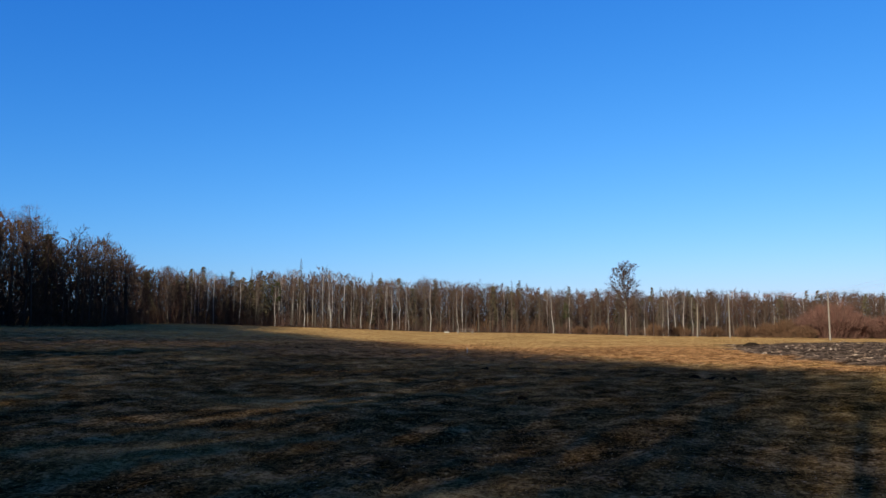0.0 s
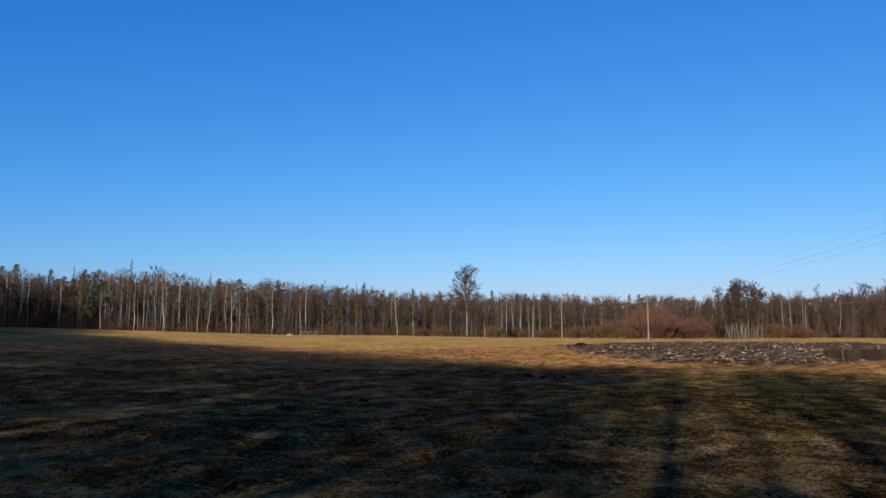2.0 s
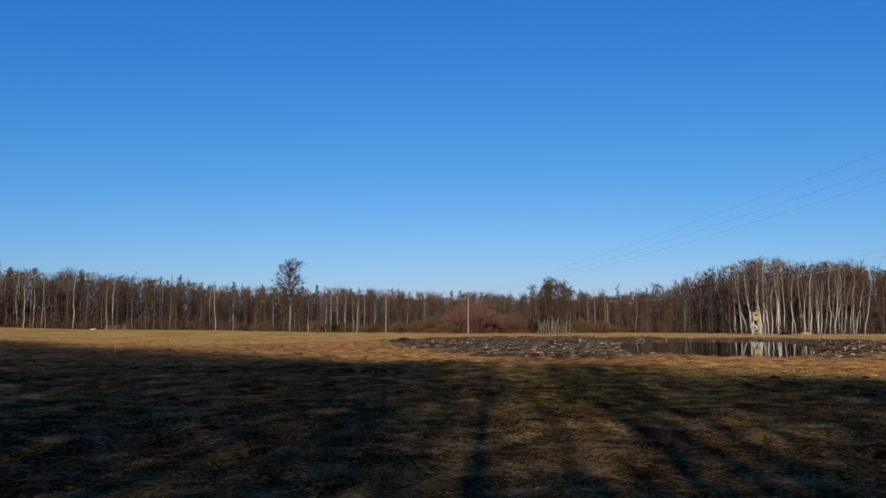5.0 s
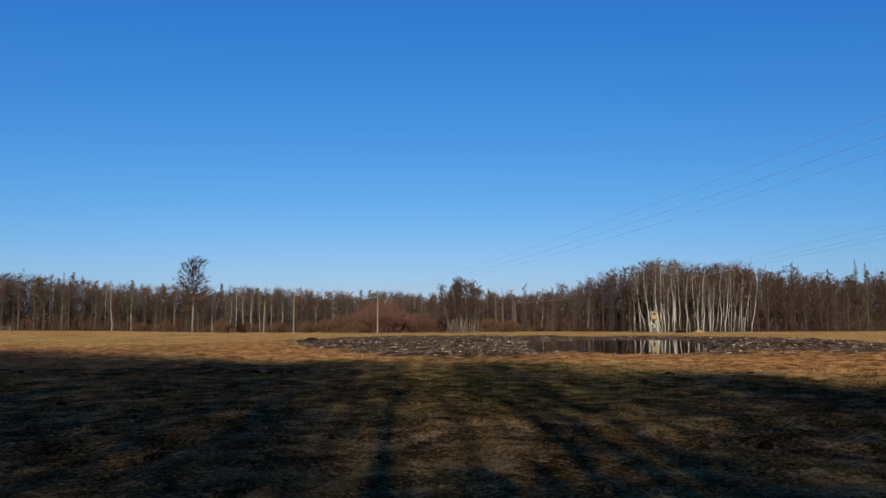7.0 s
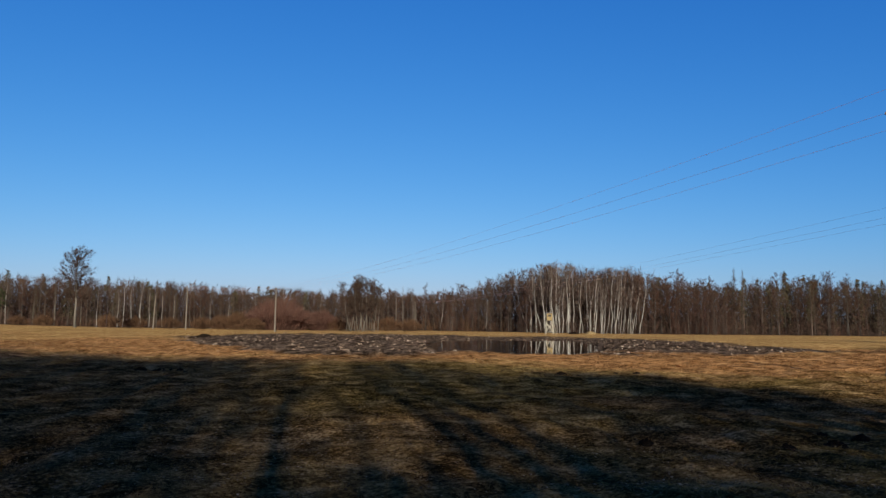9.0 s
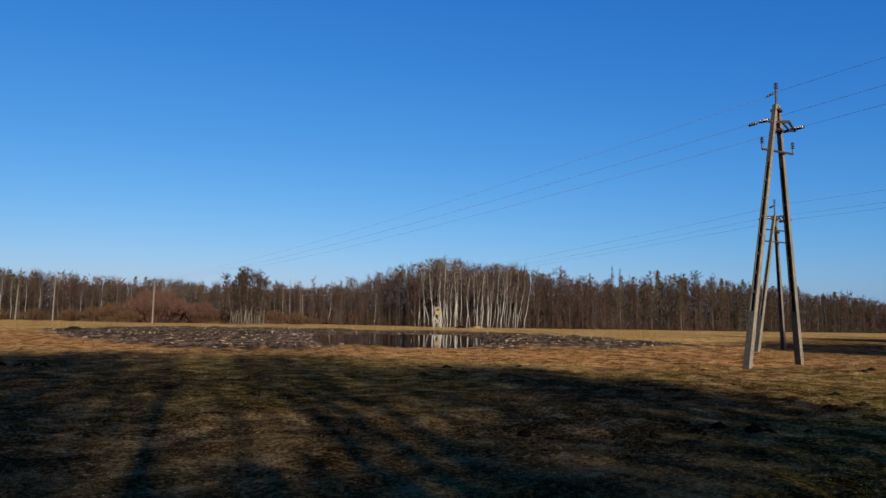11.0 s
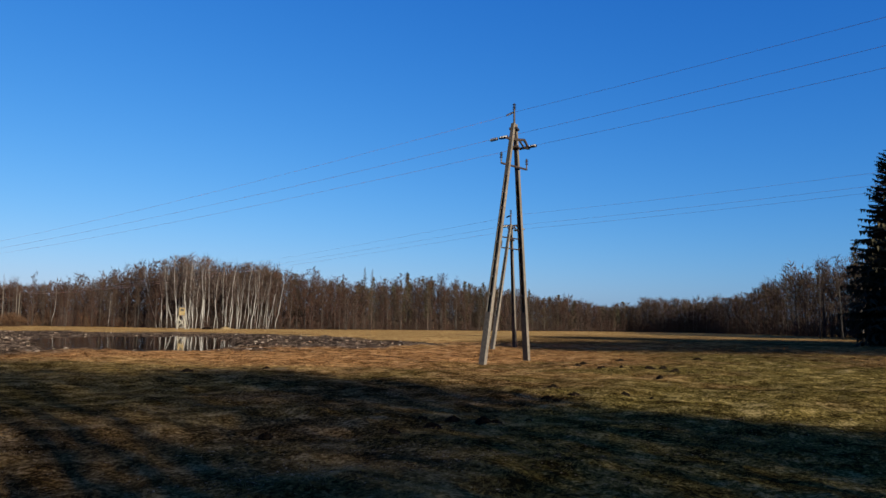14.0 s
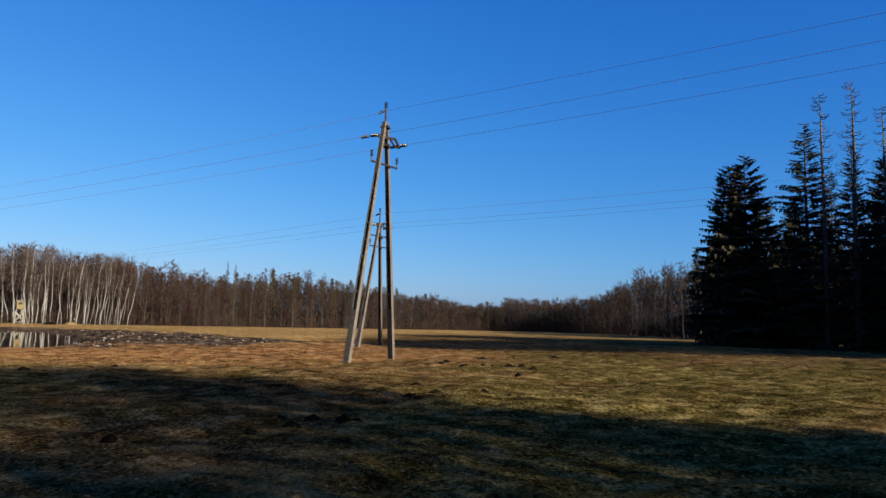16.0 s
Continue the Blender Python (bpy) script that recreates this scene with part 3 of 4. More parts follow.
R = random.Random(7)
BARE = [Kind("bare_tree", "leafless brown broadleaf tree at the wood's edge", bare_tree(R, 16, 0.12, q, 2.5, 24, 6, 11, up=1.25, wide=0.041, top=0.4), b, m, 16)
        for q, b, m in ((0.26, BARK, TWIG_BROWN), (0.34, BARK_PALE, TWIG_RED), (0.30, BARK, TWIG_BROWN), (0.24, BARK, TWIG_DULL))]
SLIM = [Kind("bare_tree", "slim leafless tree in a dense stand", bare_tree(R, 16, 0.10, 0.46, 1.9, 20, 6, 13, up=1.5, wide=0.034, top=0.45), b, m, 16)
        for b, m in ((PALE_BARK, TWIG_BROWN), (BARK_PALE, TWIG_RED), (PALE_BARK, TWIG_RED))]
ROUND = [Kind("bare_tree", "broad leafless tree with dense brown twigs", bare_tree(R, 15, 0.15, 0.06, 3.6, 32, 6, 13, up=1.1, wide=0.042, top=0.35), BARK, m, 15)
         for m in (TWIG_BROWN, TWIG_RED)]
DULL = [Kind("bare_tree", "dull grey leafless tree in the shade", bare_tree(R, 16, 0.12, s, 2.5, 26, 6, 13, up=1.3, wide=0.036, top=0.4), BARK_PALE, TWIG_DULL, 16) for s in (0.15, 0.3)]
TALL = [Kind("bare_tree", "tall leafless tree with a fine rounded crown", bare_tree(R, 18, 0.17, s, 3.3, 38, 10, 19, up=1.1, wide=0.026, top=0.55, spray=0.55), BARK_PALE, m, 18)
        for s, m in ((0.22, TWIG_BROWN), (0.34, TWIG_DULL), (0.28, TWIG_DULL))]
BIRCHES = [Kind("birch_tree", "tall white-barked leafless birch at the wood's edge", bare_tree(R, 17, r, s, 2.0, 24, 6, 13, up=1.7, wide=0.034, droop=0.22, crook=c, top=0.45), BIRCH, TWIG_GREY, 17)
           for s, c, r in ((0.42, 0.022, 0.082), (0.5, 0.016, 0.066), (0.47, 0.028, 0.074), (0.36, 0.020, 0.090))]
SPRUCES = [Kind("spruce_tree", "dark green spruce in the far wood", conifer(R, 17, 2.2, 26, 6, 6, start=s, size=0.8, ragged=0.4), BARK_CONIFER, NEEDLE, 17) for s in (0.12, 0.3)]
PINES = [Kind("pine_tree", "dark green pine above the wood", pine_tree(R, 17, 2.6, 34), BARK_CONIFER, PINE, 17)]
SCRUB = [Kind("bush", "leafless scrub at the wood's edge", (None, bush_soup(R, 3, 3.6, 26, 6, 0.03)), None, m, 3, "bush") for m in (TWIG_OCHRE, TWIG_RED, TWIG_BROWN)]

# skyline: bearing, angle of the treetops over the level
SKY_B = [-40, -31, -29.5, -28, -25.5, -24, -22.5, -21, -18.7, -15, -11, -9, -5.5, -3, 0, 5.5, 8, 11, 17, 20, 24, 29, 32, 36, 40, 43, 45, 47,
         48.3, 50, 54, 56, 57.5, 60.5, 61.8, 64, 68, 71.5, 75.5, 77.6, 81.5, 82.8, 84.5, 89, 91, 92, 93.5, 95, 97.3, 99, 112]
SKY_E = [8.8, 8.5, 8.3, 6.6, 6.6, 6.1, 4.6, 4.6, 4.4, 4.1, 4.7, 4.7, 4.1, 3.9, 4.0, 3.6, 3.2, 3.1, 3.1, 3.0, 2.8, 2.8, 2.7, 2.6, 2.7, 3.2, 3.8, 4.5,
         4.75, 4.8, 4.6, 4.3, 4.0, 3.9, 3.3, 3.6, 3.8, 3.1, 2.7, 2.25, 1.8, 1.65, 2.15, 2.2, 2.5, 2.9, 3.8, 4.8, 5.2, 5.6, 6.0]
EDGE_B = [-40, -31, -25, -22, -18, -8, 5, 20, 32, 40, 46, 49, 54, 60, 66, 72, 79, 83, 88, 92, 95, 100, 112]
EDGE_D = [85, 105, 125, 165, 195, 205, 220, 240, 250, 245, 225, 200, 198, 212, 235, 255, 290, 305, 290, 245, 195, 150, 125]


def mixture(b):
    """Which trees stand at a bearing: (weight, kinds)."""
    if b < -20:
        return [(0.80, TALL), (0.15, DULL), (0.05, SPRUCES)]
    if b < -14:
        return [(0.45, BARE), (0.25, SLIM), (0.15, BIRCHES), (0.15, SPRUCES)]
    if b < -2:
        return [(0.20, BARE), (0.30, SLIM), (0.40, BIRCHES), (0.06, SPRUCES), (0.04, PINES)]
    if b < 12:
        return [(0.30, BARE), (0.50, SLIM), (0.08, BIRCHES), (0.09, SPRUCES), (0.03, PINES)]
    if b < 32:
        return [(0.50, BARE), (0.36, SLIM), (0.05, BIRCHES), (0.09, SPRUCES)]
    if b < 47.1:
        return [(0.55, BARE), (0.30, ROUND), (0.13, SLIM), (0.02, BIRCHES)]
    if b < 55.8:
        return [(0.06, BARE), (0.94, BIRCHES)]
    if b < 62:
        return [(0.15, BARE), (0.75, ROUND), (0.10, SPRUCES)]
    if b < 72:
        return [(0.34, BARE), (0.32, ROUND), (0.34, SPRUCES)]
    if b < 83:
        return [(0.40, BARE), (0.36, ROUND), (0.24, SPRUCES)]
    if b < 98:
        return [(0.2, BARE), (0.3, SLIM), (0.5, DULL)]
    return [(0.55, SPRUCES), (0.45, DULL)]


def pick(rng, b):
    w = rng.random()
    for share, kinds in mixture(b):
        w -= share
        if w <= 0:
            return rng.choice(kinds)
    return rng.choice(BARE)


def build_woods():
    rng = random.Random(11)
    # two front rows: trees one by one; behind them the wood closes as a mass
    back = []
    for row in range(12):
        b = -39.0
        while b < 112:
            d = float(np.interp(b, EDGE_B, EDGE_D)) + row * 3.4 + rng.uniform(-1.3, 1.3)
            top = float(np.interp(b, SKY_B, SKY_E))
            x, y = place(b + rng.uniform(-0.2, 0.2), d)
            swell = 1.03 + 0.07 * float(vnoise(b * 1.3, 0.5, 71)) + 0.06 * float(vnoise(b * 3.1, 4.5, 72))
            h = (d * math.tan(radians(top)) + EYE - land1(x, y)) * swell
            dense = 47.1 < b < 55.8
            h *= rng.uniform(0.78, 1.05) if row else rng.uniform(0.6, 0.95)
            kind = pick(rng, b)
            h = max(5, min(h, 24))
            if kind in SPRUCES and row == 0:
                h *= rng.uniform(0.4, 0.9)
            if row < (3 if dense else 2):
                if not (dense and 50.7 < b < 51.7 and rng.random() < 0.5):
                    # the birches of the grove spread apart like a fan
                    kind.plant(rng, x, y, h * (0.97 if dense else 1), "trees of the wood", rng.uniform(0.9, 1.2), tilt=1.6 if dense else 0.8,
                               sway=(b - 50.4) * 1.1 + rng.gauss(0, 2.2) if dense else 0.0)
            else:
                if dense and kind in BIRCHES and rng.random() < 0.8:
                    kind = rng.choice(BARE)
                back.append((kind, x, y, h * (0.9 if row > 8 else 1), row))
            gap = (1.35 if b > 51.7 else 1.6) if dense else (3.5 if row < 2 else 3.3)
            b += math.degrees(gap * rng.uniform(0.6, 1.4) / d)
    return back


def strands(rng, centre, spread, way, length, width):
    """Arrays of single twigs or sprays: triangles about the centres."""
    n = len(centre)
    p = centre + rng.normal(0, 1, (n, 3)) * spread
    d = way + rng.normal(0, 0.45, (n, 3))
    d /= np.linalg.norm(d, axis=1)[:, None]
    s = np.cross(d, rng.normal(0, 1, (n, 3)))
    s /= np.linalg.norm(s, axis=1)[:, None] + 1e-9
    w = (width * rng.uniform(0.6, 1.3, n))[:, None] / 2
    ln = (length * rng.uniform(0.6, 1.3, n))[:, None]
    return np.stack([p - s * w, p + s * w, p + d * ln], 1).reshape(-1, 3)


def triangles(name, label, category, mat, parts):
    verts = np.concatenate(parts)
    me = bpy.data.meshes.new(name)
    me.from_pydata(verts.tolist(), [], np.arange(len(verts)).reshape(-1, 3).tolist())
    me.materials.append(mat)
    return tagged(new(name, me), label, category, kind="stuff")


def build_far_woods(back):
    """The inside of the wood: stems and close-set crowns as a mass, by tone."""
    rng = np.random.default_rng(13)
    tones = {"brown": [], "red": [], "dull": [], "grey": [], "needle": []}
    stems = {"stem": Soup(), "birch": Soup()}
    for kind, x, y, h, row in back:
        z = land1(x, y)
        conif = kind in SPRUCES or kind in PINES
        stems["birch" if kind in BIRCHES else "stem"].tube([(x, y, z - 0.3), (x + rng.uniform(-0.4, 0.4), y, z + h * 0.55), (x, y, z + h * 0.95)], [0.14, 0.10, 0.02], 4, cap=False)
        tall = math.degrees(math.atan2(x, y)) < -20
        n, fine, long = (150, 0.32, 1.6) if row > 6 else (900, 0.05, 1.0) if tall else (400, 0.084, 1.4)
        f = rng.uniform(0.02, 1, n) ** (1.0 if row > 6 or tall else 0.75)
        a = rng.uniform(0, 6.28, n)
        if conif:
            f = rng.uniform(0.12, 1, n)
            q = 2.5 * (1 - f) * rng.uniform(0.3, 1, n)
            c = np.stack([x + np.cos(a) * q, y + np.sin(a) * q, z + h * f], 1)
            way = np.stack([np.cos(a), np.sin(a), np.full(n, -0.3)], 1)
            tones["needle"].append(strands(rng, c, 0.1, way, 0.9, 0.30 if row < 7 else 0.5))
            continue
        q = 2.5 * np.sqrt(rng.uniform(0, 1, n)) * (1.12 - f) ** 0.4
        c = np.stack([x + np.cos(a) * q, y + np.sin(a) * q, z + h * f * 0.96 - 0.5], 1)
        way = np.stack([0.45 * np.cos(a), 0.45 * np.sin(a), np.full(n, 0.8)], 1)
        tone = "grey" if kind in BIRCHES else "dull" if kind in DULL else rng.choice(["brown", "red", "brown", "dull"])
        tones[tone].append(strands(rng, c, 0.15, way, long, fine))
    for tone, mat in (("brown", TWIG_BROWN), ("red", TWIG_RED), ("dull", TWIG_DULL), ("grey", TWIG_GREY), ("needle", NEEDLE)):
        triangles("far_woods", "close-set crowns of the wood behind its edge trees", "woods", mat, tones[tone])
    tagged(new("far_stems", stems["stem"].mesh("far_stems", BARK)), "crowded brown trunks inside the wood", "woods", kind="stuff")
    tagged(new("far_stems", stems["birch"].mesh("far_stems", BIRCH)), "crowded white birch trunks inside the wood", "woods", kind="stuff")


def build_scrub():
    """Leafless scrub along the edge of the wood and inside it."""
    rng = np.random.default_rng(17)
    tones = {"ochre_scrub": (TWIG_OCHRE, []), "red_scrub": (TWIG_RED, []), "brown_scrub": (TWIG_BROWN, []), "dull_scrub": (TWIG_DULL, [])}
    b = -39.0
    while b < 112:
        d0 = float(np.interp(b, EDGE_B, EDGE_D))
        for row, deep in enumerate((-2.5, 3, 9, 15, 21, 28)):
            d = d0 + deep + rng.uniform(-2, 2)
            x, y = place(b + rng.uniform(-0.3, 0.3), d)
            if 12 < b < 46:
                h, tone = rng.uniform(2.0, 4.2), rng.choice(["ochre_scrub", "red_scrub", "ochre_scrub", "brown_scrub"])
            elif -15 < b < 12:
                h, tone = rng.uniform(1.6, 3.4), rng.choice(["ochre_scrub", "red_scrub", "red_scrub", "brown_scrub"])
            elif 47 < b < 57:
                h, tone = rng.uniform(0.4, 1.0), "brown_scrub"
            elif b < -15:
                h, tone = rng.uniform(1.6, 3.6), rng.choice(["ochre_scrub", "red_scrub", "red_scrub", "brown_scrub"])
            elif b > 83:
                h, tone = rng.uniform(2.0, 4.5), rng.choice(["dull_scrub", "brown_scrub", "red_scrub"])
            else:
                h, tone = rng.uniform(1.5, 4.0), rng.choice(["brown_scrub", "red_scrub", "brown_scrub"])
            if row:
                h = rng.uniform(2.5, 5) * (1 + 0.25 * row)
                tone = rng.choice(["brown_scrub", "dull_scrub"]) if row > 1 else tone
            n = (150 if b < -5 else 110) if row < 2 else 64
            a, q = rng.uniform(0, 6.28, n), np.sqrt(rng.uniform(0, 1, n)) * 1.7
            c = np.stack([x + np.cos(a) * q, y + np.sin(a) * q, land1(x, y) - 0.15 + h * rng.uniform(0, 0.75, n) ** 1.5], 1)
            way = np.stack([0.3 * np.cos(a), 0.3 * np.sin(a), np.ones(n)], 1)
            tones[tone][1].append(strands(rng, c, 0.08, way, 0.36 * h, 0.036 + 0.04 * row))
        b += math.degrees(2.3 / d0)
    for name, (mat, parts) in tones.items():
        triangles(name, "tangled " + name.replace("_", " ") + " of leafless stems along the wood", "scrub", mat, parts)


# ---- power line ----
def along(a, b, f):
    return Vector(a).lerp(Vector(b), f)


def frame_pose(a, b, f, face):
    """A pose at fraction f of the way a to b, its z along the way and its x towards face."""
    a, b = Vector(a), Vector(b)
    z = (b - a).normalized()
    x = Vector(face) - z * Vector(face).dot(z)
    x.normalize()
    y = z.cross(x)
    m = Matrix((x, y, z)).transposed().to_4x4()
    m.translation = a.lerp(b, f)
    return m


def concrete_leg(parent, foot, top, face, deep0, deep1, wide0, wide1):
    """A cast concrete leg with two chords, a recessed web and cross ribs, solid at the foot and the head."""
    foot, top = Vector(foot), Vector(top)
    length = (top - foot).length
    lo, hi = 2.3 / length, 1 - 2.6 / length

    def dims(f):
        return deep0 + (deep1 - deep0) * f, wide0 + (wide1 - wide0) * f
    s = Soup()

    def span(f0, f1, x0, x1, y0, y1):
        """A tapering bar between two fractions; its sides are given in parts of the leg's depth and width."""
        k = len(s.v)
        for f in (f0, f1):
            m = frame_pose(foot, top, f, face)
            d, w = dims(f)
            for x, y in ((x0, y0), (x1, y0), (x1, y1), (x0, y1)):
                s.v.append(tuple(m @ Vector((x * d, y * w, 0))))
        s.f += [(k + i, k + (i + 1) % 4, k + 4 + (i + 1) % 4, k + 4 + i) for i in range(4)]
        s.f += [(k + 4, k + 5, k + 6, k + 7), (k + 3, k + 2, k + 1, k)]
    span(-0.03, lo, -0.5, 0.5, -0.5, 0.5)
    span(hi, 1.0, -0.5, 0.5, -0.5, 0.5)
    span(lo, hi, -0.5, 0.5, -0.5, -0.28)
    span(lo, hi, -0.5, 0.5, 0.28, 0.5)
    span(lo, hi, -0.5, -0.40, -0.28, 0.28)
    leg = part("leg", s, CONCRETE, parent, "cast concrete leg with recessed panels")
    n = 8
    for i in range(1, n):
        f = lo + (hi - lo) * i / n
        d, w = dims(f)
        rib = Soup()
        rib.box(frame_pose(foot, top, f, face) @ pose(0.04 * d, 0, 0), 0.86 * d, 0.55 * w, 0.10)
        part("rib", rib, CONCRETE, leg)
    return leg


def insulator_soup(p, d, sheds=4, r=0.075, gap=0.07):
    """A stack of porcelain sheds from p along d."""
    s = Soup()
    d = Vector(d).normalized()
    p = Vector(p)
    pts, rad = [p], [0.02]
    for i in range(sheds):
        q = p + d * gap * (i + 0.3)
        pts += [q, q + d * gap * 0.35, q + d * gap * 0.6]
        rad += [0.03, r, 0.032]
    pts.append(p + d * gap * (sheds + 0.5))
    rad.append(0.02)
    s.tube(pts, rad, 10)
    return s


def a_pole(label, footl, footr, apex, tip, face, arm, arms, ahead, behind, near_detail=True):
    """An A-shaped pole of two concrete legs with its crossarms. arms: (height, half-length, kind)."""
    ob = thing("power_pole", label, "utility pole", "poles of the power line", apex[0], apex[1], 0)
    base = Vector((apex[0], apex[1], 0))
    a, b = Vector((0, 0, apex[2])), Vector((0, 0, apex[2]))
    fl, fr = Vector(footl) - base, Vector(footr) - base
    side = (fr - fl).normalized()
    concrete_leg(ob, fl, a - side * 0.10, face, 0.17, 0.11, 0.31, 0.19)
    concrete_leg(ob, fr, b + side * 0.10, face, 0.17, 0.11, 0.31, 0.19)
    cap = Soup()
    cap.tube([(0, 0, apex[2] - 0.7), (0, 0, tip - 0.15)], [0.05, 0.045], 8)
    part("mast", cap, STEEL, ob, "dark steel mast head")
    part("insulator", insulator_soup((0, 0, tip - 0.2), (0, 0, 1), 4, 0.09), PORCELAIN, ob, "brown porcelain insulator")
    for drop, wide in ((0.25, 0.40), (1.1, 0.46)):
        head = Soup()
        head.box(pose(0, 0, apex[2] - drop), wide, wide * 0.95, 0.09)
        part("clamp", head, STEEL, ob, "rusty steel clamp")
    arm = Vector(arm).normalized()
    hung = []
    for z, half, kind in arms:
        s = Soup()
        if kind == "pin":
            s.tube([-arm * half + Vector((0, 0, z)), arm * half + Vector((0, 0, z))], [0.05, 0.05], 6)
            part("crossarm", s, STEEL, ob, "dark steel crossarm")
            for sg in (-1, 1):
                p = Soup()
                foot = arm * sg * half + Vector((0, 0, z))
                p.tube([foot, foot + Vector((0, 0, 0.22))], [0.035, 0.03], 6)
                part("pin", p, STEEL, ob)
                part("insulator", insulator_soup(foot + Vector((0, 0, 0.2)), (0, 0, 1), 4, 0.085), PORCELAIN, ob, "brown porcelain insulator")
        else:
            s.tube([-arm * half + Vector((0, 0, z - 0.05)), -arm * half * 0.6 + Vector((0, 0, z + 0.08)), Vector((0, 0, z + 0.10)),
                    arm * half * 0.7 + Vector((0, 0, z + 0.22)), arm * half * 1.05 + Vector((0, 0, z - 0.12))], [0.05, 0.065, 0.07, 0.065, 0.055], 6)
            part("crossarm", s, STEEL, ob, "bent dark steel crossarm")
            loop = Soup()
            q = arm * half * 1.05 + Vector((0, 0, z - 0.12))
            loop.tube([arm * half * 0.35 + Vector((0, 0, z + 0.12)), arm * half * 0.72 + Vector((0, 0, z - 0.16)), q], [0.05, 0.05, 0.055], 6)
            part("bracket", loop, STEEL, ob, "bent steel bracket")
            for sg in (-1, 1):
                end = arm * sg * half + Vector((0, 0, z - 0.05))
                for way in (ahead, behind):
                    w = Vector(way).normalized()
                    part("insulator", insulator_soup(end + w * 0.08, w + Vector((0, 0, -0.05)), 5, 0.08, 0.08), PORCELAIN, ob, "brown strain insulator")
                    hung.append((base + end + w * 0.55, way))
    for way in (ahead, behind):
        w = Vector(way).normalized()
        o = Vector((0, 0, tip - 0.30))
        if way == ahead:
            part("insulator", insulator_soup(o + w * 0.06, w + Vector((0, 0, -0.25)), 5, 0.06, 0.07), PORCELAIN, ob, "brown strain insulator")
        hung.append((base + o + (w * 0.42 + Vector((0, 0, -0.1)) if way == ahead else w * 0.05), way))
    return ob, hung


def line_pole(label, x, y, h, lean=0.0):
    """A single concrete pole with a short pin arm."""
    z = land1(x, y)
    ob = thing("power_pole", label, "utility pole", "poles of the power line", x, y, z)
    s = Soup()
    s.tube([(0, 0, -0.3), (lean * h * 0.5, 0, h * 0.5), (lean * h, 0, h)], [0.17, 0.14, 0.10], 8)
    part("shaft", s, CONCRETE, ob)
    s = Soup()
    s.tube([(lean * h - 0.75, 0.2, h - 0.45), (lean * h + 0.75, -0.2, h - 0.45)], [0.045, 0.045], 6)
    part("crossarm", s, STEEL, ob, "thin steel crossarm")
    for dx, dy, dz in ((-0.75, 0.2, -0.45), (0.75, -0.2, -0.45), (0, 0, 0)):
        part("insulator", insulator_soup((lean * h + dx, dy, h + dz), (0, 0, 1), 3, 0.07), PORCELAIN, ob)
    return [Vector((x + lean * h + dx, y + dy, z + h + dz + 0.24)) for dx, dy, dz in ((-0.75, 0.2, -0.45), (0.75, -0.2, -0.45), (0, 0, 0))]


def cable(a, b, sag, r=0.010):
    s = Soup()
    a, b = Vector(a), Vector(b)
    n = 28
    pts = []
    for i in range(n + 1):
        f = i / n
        p = a.lerp(b, f)
        p.z -= 4 * sag * f * (1 - f)
        pts.append(p)
    s.tube(pts, [r] * len(pts), 5)
    tagged(new("power_cable", s.mesh("power_cable", CABLE)), "thin reddish bare conductor strung between poles", "cable", "cables of the power line")


def build_power_line():
    ahead1, behind1 = Vector((0.297, 0.955, 0)), Vector((-0.465, -0.885, 0))
    ahead2, behind2 = Vector((0.51, 0.86, 0)), Vector((-0.465, -0.885, 0))
    arm = Vector((0.92, -0.39, 0))
    z = land1(31.5, 9)
    _, h1 = a_pole("tall A-shaped concrete power pole standing in dead grass", (28.9, 9.4, z), (33.8, 8.8, land1(33.8, 8.8)), (31.5, 8.78, 10.75), 11.6,
                   (-0.906, 0.42, 0), arm, [(9.92, 1.05, "strain"), (8.78, 0.92, "pin")], ahead1, behind1)
    _, h2 = a_pole("weathered A-shaped concrete power pole farther along the meadow", (45.4, 14.1, land1(45.4, 14.1)), (51.86, 14.38, land1(51.86, 14.38)), (48.96, 13.87, 8.65), 9.6,
                   (-0.906, 0.42, 0), arm, [(8.45, 0.95, "strain"), (7.7, 1.1, "pin"), (6.95, 1.0, "pin")], ahead2, behind2)
    far1 = line_pole("slim concrete power pole at the edge of the mud", *place(27.9, 150), 8.8)
    far2 = line_pole("slim concrete power pole in the straw meadow", *place(21.45, 182), 10.2)
    far3 = line_pole("short leaning concrete pole by the scrub", *place(19.2, 186), 8.0, 0.03)
    far4 = line_pole("concrete power pole among the trees", 152, 190, 9.5)
    back1 = line_pole("concrete power pole in the clearing behind", 31.5 - 0.465 * 72, 8.8 - 0.885 * 72, 11.5)
    back2 = line_pole("concrete power pole in the clearing behind", 48.9 - 0.465 * 72, 14.1 - 0.885 * 72, 9.5)
    for hung, front, rear, way, sag in ((h1, far1, back1, ahead1, 1.3), (h2, far4, back2, ahead2, 1.2)):
        fronts = [p for p, w in hung if w == way]
        rears = [p for p, w in hung if w != way]
        for ends, mates, s in ((fronts, front, sag), (rears, rear, 0.7)):
            for p, q in zip(ends, mates):
                cable(p, q, s, 0.0065 if hung is h1 else 0.0055)
    for p, q in zip(far1, far2):
        cable(p, q, 0.5)


